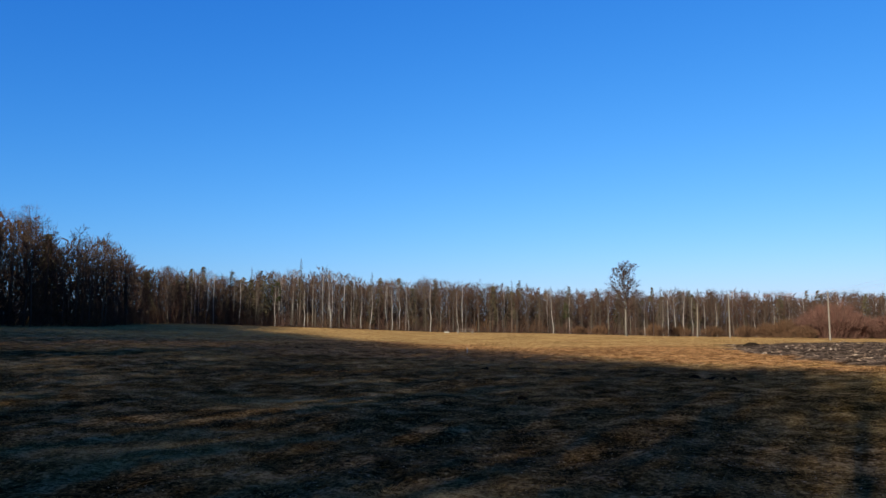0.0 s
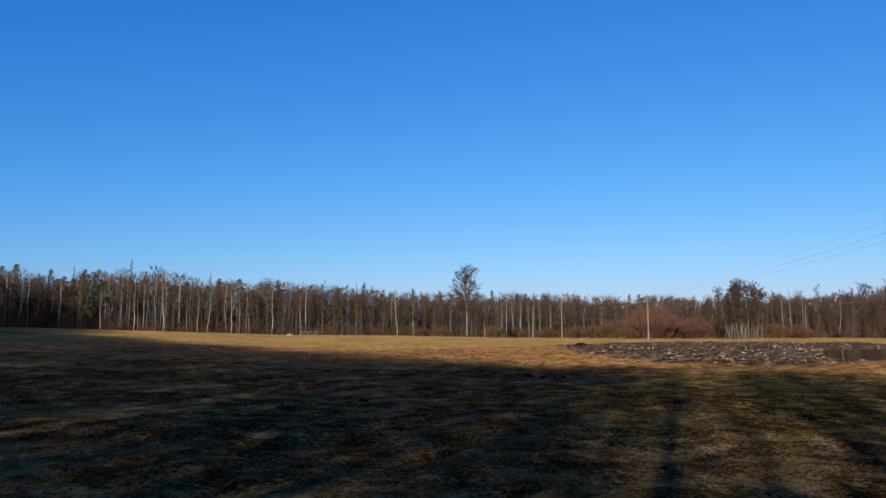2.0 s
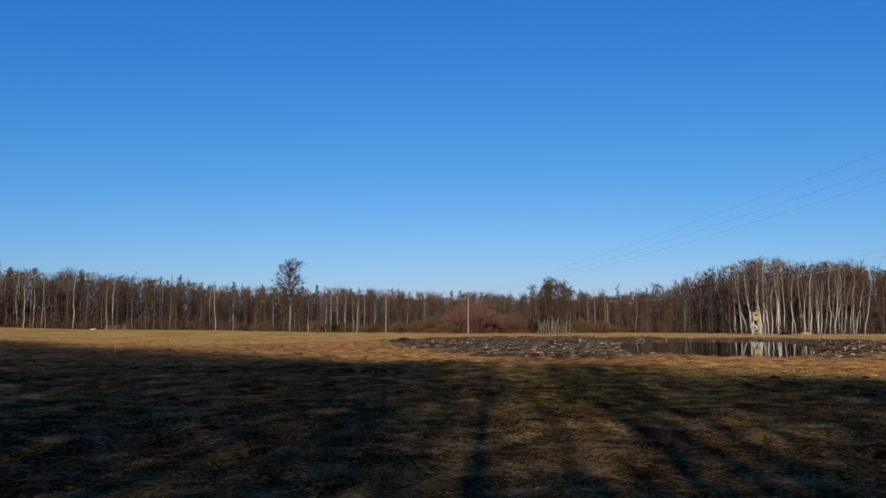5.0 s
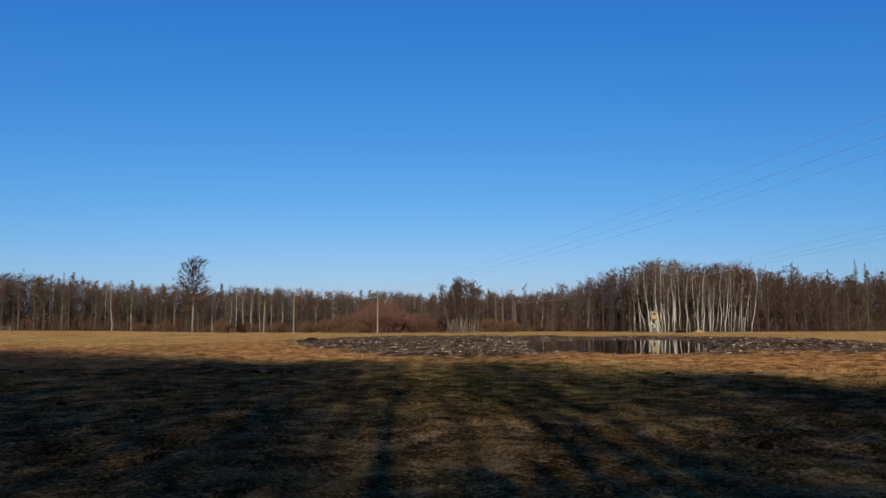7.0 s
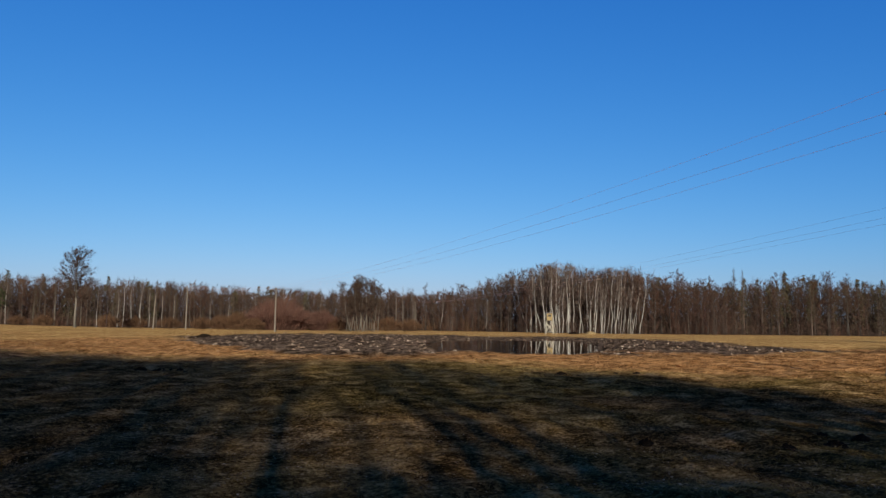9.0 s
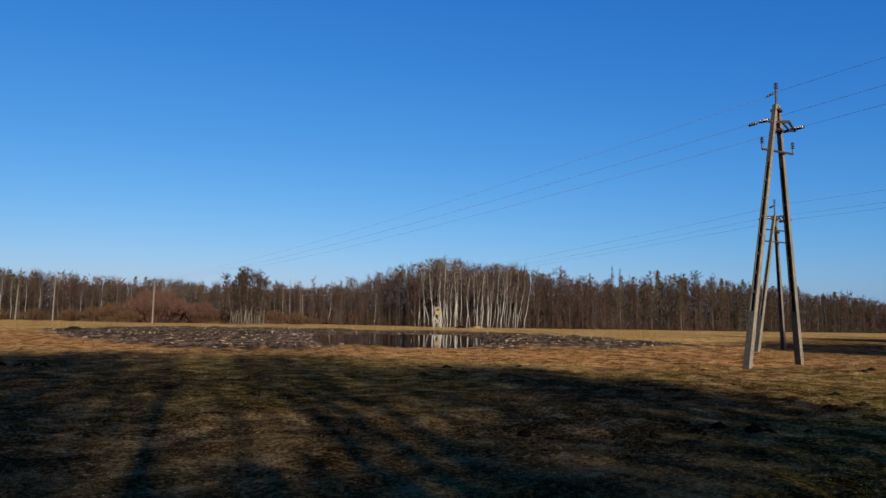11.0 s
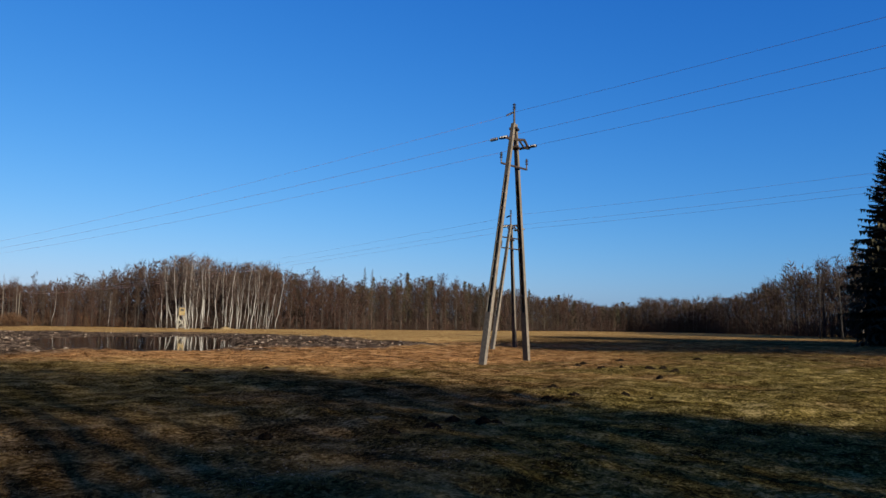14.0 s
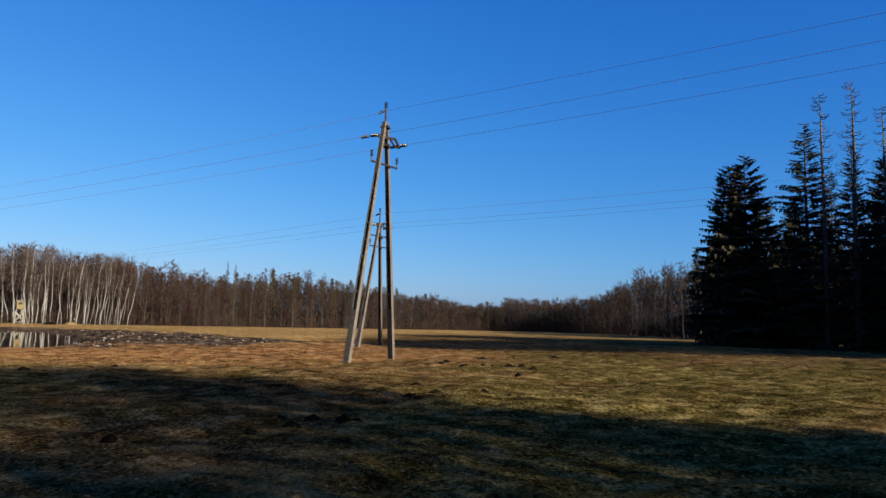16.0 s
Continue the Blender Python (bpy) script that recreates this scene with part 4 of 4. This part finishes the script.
# ---- hunting tower and small things in the meadow ----
def build_tower():
    x, y = place(49.16, 177)
    z = land1(x, y)
    ob = thing("hunting_tower", "raised wooden hunting hide with a yellow board cabin", "hunting tower", x=x, y=y, z=z, turn=-49 + 8)
    w0, w1, hc = 0.98, 0.62, 3.2
    corners = [(sx, sy) for sx in (-1, 1) for sy in (-1, 1)]
    for sx, sy in corners:
        s = Soup()
        s.tube([(sx * w0, sy * w0, -0.2), (sx * w1, sy * w1, hc)], [0.085, 0.075], 7)
        part("leg", s, POLE_WOOD, ob, "peeled pale log")

    def foot(sx, sy, h):
        k = w0 + (w1 - w0) * h / hc
        return Vector((sx * k, sy * k, h))
    for a, b in (((-1, -1), (1, -1)), ((-1, 1), (1, 1)), ((-1, -1), (-1, 1)), ((1, -1), (1, 1))):
        for h0, h1 in (((0.5, 2.6), (2.6, 0.5)) if a[1] == b[1] else ((0.5, 2.6),)):
            s = Soup()
            s.tube([foot(*a, h0), foot(*b, h1)], [0.085, 0.08], 6)
            part("brace", s, POLE_WOOD, ob)
        s = Soup()
        s.tube([foot(*a, 0.5), foot(*b, 0.5)], [0.055, 0.055], 6)
        part("rail", s, POLE_WOOD, ob)
    s = Soup()
    s.box(pose(0, 0, hc + 0.05), 1.45, 1.45, 0.10)
    part("platform", s, OLD_WOOD, ob)
    # board walls with a window slot on each side
    for k in range(4):
        turn = pose(0, 0, 0, 0, 0, 90 * k)
        for lo, hi, xs in ((0.1, 0.95, (0,)), (1.42, 1.75, (0,)), (0.95, 1.42, (-0.50, 0.50))):
            for cx in xs:
                wide = 1.26 if cx == 0 else 0.26
                n = max(1, int(round((hi - lo) / 0.16)))
                for i in range(n):
                    b = Soup()
                    step_h = (hi - lo) / n
                    b.box(turn @ pose(cx, -0.65, hc + lo + step_h * (i + 0.5)), wide, 0.03, step_h - 0.012)
                    part("board", b, PINE_BOARD, ob)
    # solid dark block: the shade behind the window slots, put in as colour
    s = Soup()
    s.box(pose(0, 0, hc + 0.9), 1.2, 1.2, 1.55)
    part("interior", s, INTERIOR_SHADE, ob, "solid dark block standing for the shade inside the cabin")
    s = Soup()
    s.box(pose(0, 0, hc + 1.86, 6, 0, 0), 1.6, 1.65, 0.07)
    part("roof", s, OLD_WOOD, ob)
    lad = Soup()
    for sx in (-0.22, 0.22):
        lad.tube([(1.75, sx, -0.1), (0.85, sx, hc + 0.2)], [0.04, 0.04], 5)
    ladder = part("ladder", lad, POLE_WOOD, ob)
    for i in range(8):
        f = (i + 0.7) / 8.4
        r = Soup()
        r.tube([(1.75 - 0.9 * f, -0.22, f * hc), (1.75 - 0.9 * f, 0.22, f * hc)], [0.025, 0.025], 5)
        part("rung", r, POLE_WOOD, ladder)


def build_feeder():
    x, y = place(1.75, 188)
    ob = thing("picnic_table", "long weathered wooden table on log posts in the meadow", "table", x=x, y=y, z=land1(x, y), turn=4)
    for i in range(4):
        s = Soup()
        s.box(pose(0, -0.36 + 0.24 * i, 1.0), 4.6, 0.22, 0.07)
        part("plank", s, OLD_WOOD, ob)
    for px in (-2.0, 0, 2.0):
        s = Soup()
        s.tube([(px, 0, -0.1), (px, 0, 0.97)], [0.12, 0.11], 7)
        part("post", s, OLD_WOOD, ob)
    for sy in (-0.95, 0.95):
        s = Soup()
        s.box(pose(0, sy, 0.48), 4.4, 0.28, 0.06)
        part("bench", s, OLD_WOOD, ob)
        for px in (-1.8, 1.8):
            s = Soup()
            s.tube([(px, sy, -0.1), (px, sy, 0.46)], [0.09, 0.09], 7)
            part("post", s, OLD_WOOD, ob)
    x, y = place(0.3, 186)
    lg = thing("log", "pale fallen log lying beside the table", "log", x=x, y=y, z=land1(x, y) + 0.2, turn=10)
    s = Soup()
    s.tube([(-0.6, 0, 0), (0, 0.05, 0.03), (0.6, 0, 0)], [0.2, 0.21, 0.18], 8)
    part("trunk", s, POLE_WOOD, lg)


def heap(name, label, category, x, y, w, d, h, mat, seed, turn=0):
    rng = random.Random(seed)
    s = Soup()
    rings, around = 6, 18
    for i in range(rings):
        f = i / rings
        for j in range(around):
            a = 2 * math.pi * j / around
            q = (1 - f) * (1 + 0.16 * math.sin(3 * a + seed) + rng.uniform(-0.08, 0.08))
            s.v.append((w / 2 * q * math.cos(a), d / 2 * q * math.sin(a), h * (1 - (1 - f) ** 1.6) * rng.uniform(0.85, 1.12) - (0.12 if i == 0 else 0)))
    s.v.append((0, 0, h))
    for i in range(rings - 1):
        for j in range(around):
            q = (j + 1) % around
            s.f.append((i * around + j, i * around + q, (i + 1) * around + q, (i + 1) * around + j))
    for j in range(around):
        s.f.append(((rings - 1) * around + j, (rings - 1) * around + (j + 1) % around, rings * around))
    ob = new(name, s.mesh(name, mat, True))
    ob.matrix_basis = pose(x, y, land1(x, y), 0, 0, turn)
    return tagged(ob, label, category)


def molehill(x, y, size, seed):
    """A low crumbly heap of loose dark soil, one lumpy piece."""
    rng = random.Random(seed)
    s = Soup()
    rings, around = 7, 16
    wide = rng.uniform(0.6, 1.0)
    for i in range(rings):
        f = i / rings
        for j in range(around):
            a = 2 * math.pi * (j + 0.5 * (i % 2)) / around
            q = size * 1.25 * (1 - f) * (1 + 0.25 * math.sin(2 * a + seed)) * rng.uniform(0.8, 1.2)
            s.v.append((q * math.cos(a), q * wide * math.sin(a), size * 0.55 * math.sin(f * 1.57) * rng.uniform(0.55, 1.35) - (0.07 if i == 0 else 0)))
    s.v.append((0, 0, size * 0.5))
    for i in range(rings - 1):
        for j in range(around):
            q = (j + 1) % around
            s.f.append((i * around + j, i * around + q, (i + 1) * around + q, (i + 1) * around + j))
    for j in range(around):
        s.f.append(((rings - 1) * around + j, (rings - 1) * around + (j + 1) % around, rings * around))
    ob = new("molehill", s.mesh("molehill", SOIL))
    ob.matrix_basis = pose(x, y, land1(x, y), 0, 0, rng.uniform(0, 360))
    tagged(ob, "small heap of dark turned soil in the grass", "molehill", "molehills in the meadow")


MOLES = [(18.7, 4.2), (35.4, 4.7), (29.6, 3.9), (28.7, 4.5), (29.4, 5.6), (31.3, 5.7), (30.2, 2.9), (30.5, 2.4), (28.4, 1.8), (23.9, 2.0), (17.8, 2.3),
         (39.7, 1.4), (16.3, 3.8), (17.4, 3.4), (11.9, 4.4), (12.0, 3.9), (12.1, 3.7), (9.3, 6.3), (11.0, 4.4), (10.2, 4.7), (19.5, 16.4), (22.3, 15.3),
         (1.9, 18.0), (9.8, 25.0), (8.9, 26.2), (9.3, 25.6), (-3.8, 28.4), (1.8, 30.7)]


def build_small():
    rng = random.Random(23)
    for i, (x, y) in enumerate(MOLES):
        d = math.hypot(x, y)
        molehill(x, y, rng.uniform(0.05, 0.11) + 0.003 * d, 100 + i)
        if rng.random() < 0.6:
            molehill(x + rng.uniform(-0.7, 0.7), y + rng.uniform(-0.7, 0.7), rng.uniform(0.05, 0.09), 200 + i)
    heap("sand_heap", "low heap of yellow sand in front of the birches", "heap", *place(52.3, 190), 4.0, 3.0, 0.7, SAND, 3)
    heap("earth_bank", "low bank of brown earth beside the hunting tower", "heap", *place(51.0, 186), 7.5, 3.0, 0.55, SOIL, 5, 35)
    heap("earth_bank", "low dark earth bank at the edge of the mud", "heap", *place(22.8, 86), 2.2, 0.9, 0.32, SOIL, 8, -20)
    s = Soup()
    s.tube([(0, 0, -0.2), (0, 0, 0.45)], [0.03, 0.025], 6)
    ob = new("stake", s.mesh("stake", WHITE_PAINT))
    ob.matrix_basis = pose(1.7, 51.3, land1(1.7, 51.3))
    tagged(ob, "short white stake standing in the meadow", "stake")


# ---- single trees ----
def build_single_trees():
    rng = random.Random(29)
    x, y = place(14.1, 170)
    k = Kind("lone_tree", "lone leafless tree with a pale lower trunk in the straw meadow", bare_tree(random.Random(5), 16, 0.24, 0.28, 3.9, 70, 10, 17, up=0.5, wide=0.034, top=0.5), PALE_BARK, TWIG_BROWN, 16)
    k.plant(rng, x, y, 16.0)
    for b, d, h in ((15.45, 176, 8.5), (16.1, 195, 10)):
        BIRCHES[1].plant(rng, *place(b, d), h, "birches by the lone tree")
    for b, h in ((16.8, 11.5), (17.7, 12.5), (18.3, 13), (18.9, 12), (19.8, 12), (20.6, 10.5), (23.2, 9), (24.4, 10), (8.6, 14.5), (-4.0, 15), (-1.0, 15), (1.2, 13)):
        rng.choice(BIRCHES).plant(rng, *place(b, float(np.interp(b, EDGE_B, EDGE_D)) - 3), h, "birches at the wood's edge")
    # clump of stems in front of the wood
    stem = [Kind("alder_tree", "bare alder with several pale stems in a clump", bare_tree(rng, 13, 0.095, 0.26, 2.9, 30, 8, 17, up=1.3, wide=0.034, crook=0.03, lean=0.06, top=0.6), PALE_BARK, m, 13) for m in (TWIG_BROWN, TWIG_DULL)]
    for i in range(17):
        b, d = 34.5 + 2.6 * ((i + rng.random()) / 17 - 0.5), 188 + rng.uniform(-4, 4)
        fall = 1 - 0.20 * ((b - 34.5) / 1.3) ** 2
        rng.choice(stem).plant(rng, *place(b, d), 13.7 * fall * rng.uniform(0.86, 1.0), "alders in the clump", tilt=5)
    # red willows and paler ones beside them
    willow = Kind("willow_bush", "rounded red-stemmed willow thicket, leafless", (None, bush_soup(rng, 7, 12, 210, 11, 0.045)), None, WILLOW, 7, "bush")
    ochre = Kind("willow_bush", "rounded ochre willow thicket, leafless", (None, bush_soup(rng, 5, 8, 120, 8, 0.042)), None, TWIG_OCHRE, 5, "bush")
    for b, d, h, w in ((28.1, 205, 9.6, 1.1), (27.3, 210, 6.6, 1.1), (29.3, 208, 6.8, 1.1), (31.4, 206, 6.2, 1.0), (30.6, 212, 5.5, 1.1)):
        willow.plant(rng, *place(b, d), h, "willow thickets", w)
    for b, d, h, w in ((25.2, 206, 5.5, 1.1), (24.0, 210, 4.4, 1.2), (26.3, 200, 3.6, 1.3), (22.6, 215, 3.8, 1.2), (32.6, 205, 4.0, 1.1), (36.6, 212, 4.5, 1.2),
                       (38.2, 214, 4.0, 1.3), (20.3, 216, 3.5, 1.3), (18.0, 214, 3.2, 1.3), (16.2, 214, 3.6, 1.2), (12.2, 214, 3.0, 1.3), (10.6, 212, 2.6, 1.3)):
        ochre.plant(rng, *place(b, d), h, "willow thickets", w)
    for b, d, h in ((41.5, 222, 9.5), (43.2, 220, 10), (44.6, 218, 11), (46, 212, 12), (47.4, 205, 13.5), (59.5, 208, 13.5), (60.8, 207, 12), (58.2, 208, 14), (61.3, 205, 11.5), (61.9, 207, 9.5)):
        rng.choice(ROUND).plant(rng, *place(b, d), h, "broad trees at the wood's edge", 1.1)
    # tall thin trees above the low wood
    snag = Kind("dead_tree", "tall dead tree with few branches", dead_spruce(rng, 14, 1.8, 24), DEADWOOD, TWIG_GREY, 14)
    for b, d, h in ((37.7, 230, 14.2), (38.5, 228, 12), (37.2, 226, 11.5)):
        snag.plant(rng, *place(b, d), h, "dead trees in the wood")
    ROUND[0].plant(rng, *place(39.5, 235), 15.3, "broad trees at the wood's edge", 0.7)
    for b, d, h in ((62.7, 226, 19.5), (63.3, 228, 19), (67.7, 238, 17.5), (65.6, 236, 16.8), (72.2, 258, 16.5), (-11.1, 206, 19), (-5.6, 214, 17), (5.4, 222, 16), (-14.8, 206, 16)):
        rng.choice(SPRUCES).plant(rng, *place(b, d), h, "tall spruces in the wood", 1.05)


def build_near_firs():
    rng = random.Random(31)
    big = [Kind("spruce_tree", "tall dark spruce with drooping ragged boughs in shade", conifer(rng, 21, 6.0, 46, 8, 10, start=0.05, ragged=0.42, size=1.15, taper=0.62), BARK_CONIFER, NEEDLE, 21) for _ in range(2)]
    slim = Kind("spruce_tree", "tall narrow dark spruce in shade", conifer(rng, 24, 4.3, 50, 7, 10, start=0.05, ragged=0.4, taper=0.7), BARK_CONIFER, NEEDLE, 24)
    dead = [Kind("dead_spruce", "dead spruce with a bare top of short curled branches", dead_spruce(rng, 26, 3.0, 150), DEADWOOD, TWIG_DULL, 26) for _ in range(2)]
    for kind, b, d, h, w in ((big[0], 102.0, 86, 21.2, 1.0), (big[1], 100.8, 87, 20.3, 0.85), (big[1], 103.2, 92, 17.5, 0.9), (slim, 106.0, 84, 23.8, 1.2), (slim, 108.9, 82, 20.5, 0.9),
                             (big[0], 110.8, 84, 19.5, 0.8), (big[1], 105.2, 95, 17.0, 0.9), (slim, 107.6, 92, 20.0, 0.9), (big[0], 113.0, 84, 23.0, 1.0), (big[1], 115.5, 80, 22, 1.0)):
        kind.plant(rng, *place(b, d), h, "tall spruces beside the meadow", w)
    for i, (b, d, h) in enumerate(((107.1, 82, 26.6), (109.0, 81, 27.0), (110.9, 80, 24.0))):
        dead[i % 2].plant(rng, *place(b, d), h, "dead spruces beside the meadow", 0.9)
    for i in range(26):
        b = 99.5 + 17 * i / 26 + rng.uniform(-0.4, 0.4)
        rng.choice(SPRUCES + DULL if b > 104 else DULL).plant(rng, *place(b, rng.uniform(92, 106)), rng.uniform(9, 15) if b < 105 else rng.uniform(12, 18), "shaded trees beside the spruces", 1.0)
    for b, d, h in ((98.8, 128, 14), (99.6, 118, 13), (97.6, 140, 14.5), (96.2, 150, 14.5), (101.5, 100, 9), (104.2, 96, 9), (107, 94, 8)):
        rng.choice(DULL).plant(rng, *place(b, d), h, "shaded trees beside the spruces", 1.2)


def build_rear_woods():
    """The wood behind the camera, which throws the long shade over the meadow, as one mass."""
    rng = random.Random(37)
    nr = np.random.default_rng(38)
    spruce = conifer(rng, 18, 3.4, 24, 6, 5, start=0.03, ragged=0.2, size=2.0)
    stems, needle, twig = Soup(), [], []

    def stem(x, y, h, r):
        z = land1(x, y)
        stems.tube([(x, y, z - 0.3), (x + rng.gauss(0, 0.1), y, z + h * 0.5), (x, y, z + h)], [r, r * 0.75, 0.02], 6, cap=False)

    def bare(u, v, h, wide=1.0, n=230, low=0.10):
        """A leafless tree: stem and a cloud of rising twigs."""
        x, y = sunward(u, v)
        stem(x, y, h, 0.11)
        f, a = low + (1 - low) * nr.uniform(0, 1, n) ** 0.85, nr.uniform(0, 6.28, n)
        q = 3.2 * wide * np.sqrt(nr.uniform(0, 1, n)) * (1.1 - f) ** 0.35
        at = np.stack([x + np.cos(a) * q, y + np.sin(a) * q, land1(x, y) + h * f * 0.95 - 0.5], 1)
        way = np.stack([0.5 * np.cos(a), 0.5 * np.sin(a), np.full(n, 0.7)], 1)
        twig.append(strands(nr, at, 0.15, way, 1.6, 0.11))

    def pole(u, v, h, wide=1.0):
        """A tall bare trunk with a few twigs at its head."""
        x, y = sunward(u, v)
        stem(x, y, h, 0.28 * wide)
        n = 60
        f, a = nr.uniform(0.6, 1, n), nr.uniform(0, 6.28, n)
        at = np.stack([x + np.cos(a) * 1.2, y + np.sin(a) * 1.2, land1(x, y) + h * f], 1)
        twig.append(strands(nr, at, 0.3, np.stack([0.6 * np.cos(a), 0.6 * np.sin(a), np.full(n, 0.6)], 1), 1.3, 0.08))

    def thicket(u, v, h, n=110):
        x, y = sunward(u, v)
        a, q = nr.uniform(0, 6.28, n), 2.2 * np.sqrt(nr.uniform(0, 1, n))
        at = np.stack([x + np.cos(a) * q, y + np.sin(a) * q, land1(x, y) - 0.1 + h * 0.8 * nr.uniform(0, 1, n)], 1)
        twig.append(strands(nr, at, 0.1, np.stack([0.3 * np.cos(a), 0.3 * np.sin(a), np.ones(n)], 1), 0.25 * h, 0.10))

    def fir(u, v, h, wide=1.0):
        x, y = sunward(u, v)
        s = h / 18
        rot = np.array(pose(x, y, land1(x, y), 0, 0, rng.uniform(0, 360)) @ Matrix.Diagonal((s * wide, s * wide, s, 1)))
        stem(x, y, h * 0.98, 0.14)
        pts = np.array([tuple(p) for p in spruce[1].v]) @ rot[:3, :3].T + rot[:3, 3]
        needle.append((pts, spruce[1].f))
    k = math.tan(radians(SUN_HEIGHT))
    reach_u = [-100, -80, -49, -34, -21, -12, -4, 0, 5, 8, 11.5]
    reach_v = [98, 94, 76, 66, 57, 47, 41, 38, 36, 30, 24]
    foot_v = [52, 32, 4, -6, -12, -15, -16, -16, -16, -17, -18]
    for row in range(5):
        u = -102.0 + 0.4 * row
        while u < 11.6:
            v0 = float(np.interp(u, reach_u, foot_v)) - 5.5 * row + rng.uniform(-1.5, 0.5)
            h = (float(np.interp(u, reach_u, reach_v)) - v0) * k * rng.uniform(0.86, 1.02)
            gap = -1.3 < u < 3.5
            if not gap:
                if row == 0 and u < -30 and rng.random() < 0.12:
                    fir(u, v0, h, rng.uniform(0.95, 1.2))
                else:
                    bare(u, v0, h, rng.uniform(0.95, 1.2), 165 if u > 3 else 350 if u < -25 else 340)
            low = (12.5 if u < 5 else 8.5) - v0 + 2
            thicket(u, v0 - 2, low * k * rng.uniform(0.85, 1.05) if u > -26 and row < 2 else rng.uniform(3, 6), 130 if u < 3 else 60)
            u += rng.uniform(1.7, 2.3)
    # a gap in the edge: bare trunks over low growth
    for u, v0, h, w in ((-0.25, -15, 15.3, 0.6), (2.2, -15.5, 15.4, 0.75), (2.8, -17, 15.9, 0.6), (0.95, -19, 16.2, 0.4), (3.5, -16, 15.2, 0.6), (-1.5, -16, 15.2, 0.5)):
        pole(u, v0, h, w)
    for u in (-1.2, -0.4, 0.4, 1.2, 2.0, 2.8, 3.6):
        for v0 in (-11.5, -13, -15, -17, -19):
            thicket(u, v0 + rng.uniform(-0.8, 0.8), (11.5 - v0) * k * rng.uniform(0.75, 1.1), 120)
    # unseen bare trees added to dim the sunlit strips of the gap
    for u, v0 in ((-1.0, -30), (0.0, -27), (0.9, -33), (1.6, -26), (2.5, -30), (3.4, -32)):
        bare(u, v0, (37 - v0) * k, 1.0, 120)
    # unseen low trees added to carry the shade's right edge farther out
    for u, v0, h in ((10.4, -12, 11.5), (10.8, -7, 9.5), (9.0, -20, 13.5), (10.0, -15, 12.0), (8.2, -14, 12.5), (9.4, -10, 10.5), (11.8, -14, 6.6),
                     (12.4, -12, 5.4), (13.0, -9, 3.8), (12.2, -18, 7.4), (13.4, -14, 4.8), (11.4, -10, 5.6), (12.8, -7, 3.4)):
        bare(u, v0, h, 0.7, 170)
    # the unseen wood across the clearing; crowns sized and lifted to shape its shade
    for row in range(4):
        u = 38.5 + rng.uniform(0, 1)
        while u < 112:
            v0 = -26 + 6 * row + rng.uniform(-2, 2) - (8 if u > 80 else 0)
            x, y = sunward(u, v0)
            if math.degrees(math.atan2(x, y)) > 116:
                h = (float(np.interp(u, [38, 45, 60, 80], [47, 55, 58, 62])) - v0) * k * rng.uniform(0.88, 1.02)
                low = (float(np.interp(u, [38, 40.5, 47.5, 52.6, 59.3, 75], [34, 32, 27, 21, 8, -20])) - v0) * k / h
                if low < 0.3 and rng.random() < 0.3:
                    fir(u, v0, h, rng.uniform(0.9, 1.2))
                else:
                    bare(u, v0, h, rng.uniform(0.9, 1.2), int(560 * (1.1 - max(0.1, low))), max(0.1, low))
                if low < 0.3:
                    thicket(u, v0 - 2, rng.uniform(4, 7))
            u += rng.uniform(1.8, 2.8)
    triangles("rear_woods", "leafless trees and thickets of the wood behind the meadow", "woods", TWIG_DULL, twig)
    tagged(new("rear_stems", stems.mesh("rear_stems", BARK)), "brown trunks of the wood behind the meadow", "woods", kind="stuff")
    verts, faces, n = [], [], 0
    for pts, fs in needle:
        verts.append(pts)
        faces += [tuple(i + n for i in f) for f in fs]
        n += len(pts)
    me = bpy.data.meshes.new("rear_spruces")
    me.from_pydata(np.concatenate(verts).tolist(), [], faces)
    me.materials.append(NEEDLE)
    tagged(new("rear_spruces", me), "dense dark spruces of the wood behind the meadow", "woods", kind="stuff")


build_ground()
build_water()
BACK = build_woods()
build_far_woods(BACK)
build_scrub()
build_single_trees()
build_near_firs()
build_rear_woods()
build_power_line()
build_tower()
build_feeder()
build_small()
build_clods()
build_tussocks(61, 3600, 6.5, 30.0, 0.055, 0.007)
build_tussocks(64, 3000, 24.0, 70.0, 0.12, 0.015)
build_blades("meadow_grass", "matted dead grass blades with green among them", 51, 48000, 6.0, 27.0, 0.045, 0.012, 0.85, (1.6, 5.0))
build_blades("meadow_sedge", "rusty and straw-coloured dead sedge tufts", 52, 44000, 24.0, 75.0, 0.075, 0.022, 0.9, (1.0, 3.2))
build_blades("meadow_straw", "pale golden dead grass of the far meadow", 53, 30000, 60.0, 240.0, 0.08, 0.05, 0.8, (0.8, 2.6))
build_litter(71, 64000, 6.0, 34.0, 0.019)
build_litter(72, 22000, 30.0, 80.0, 0.042)
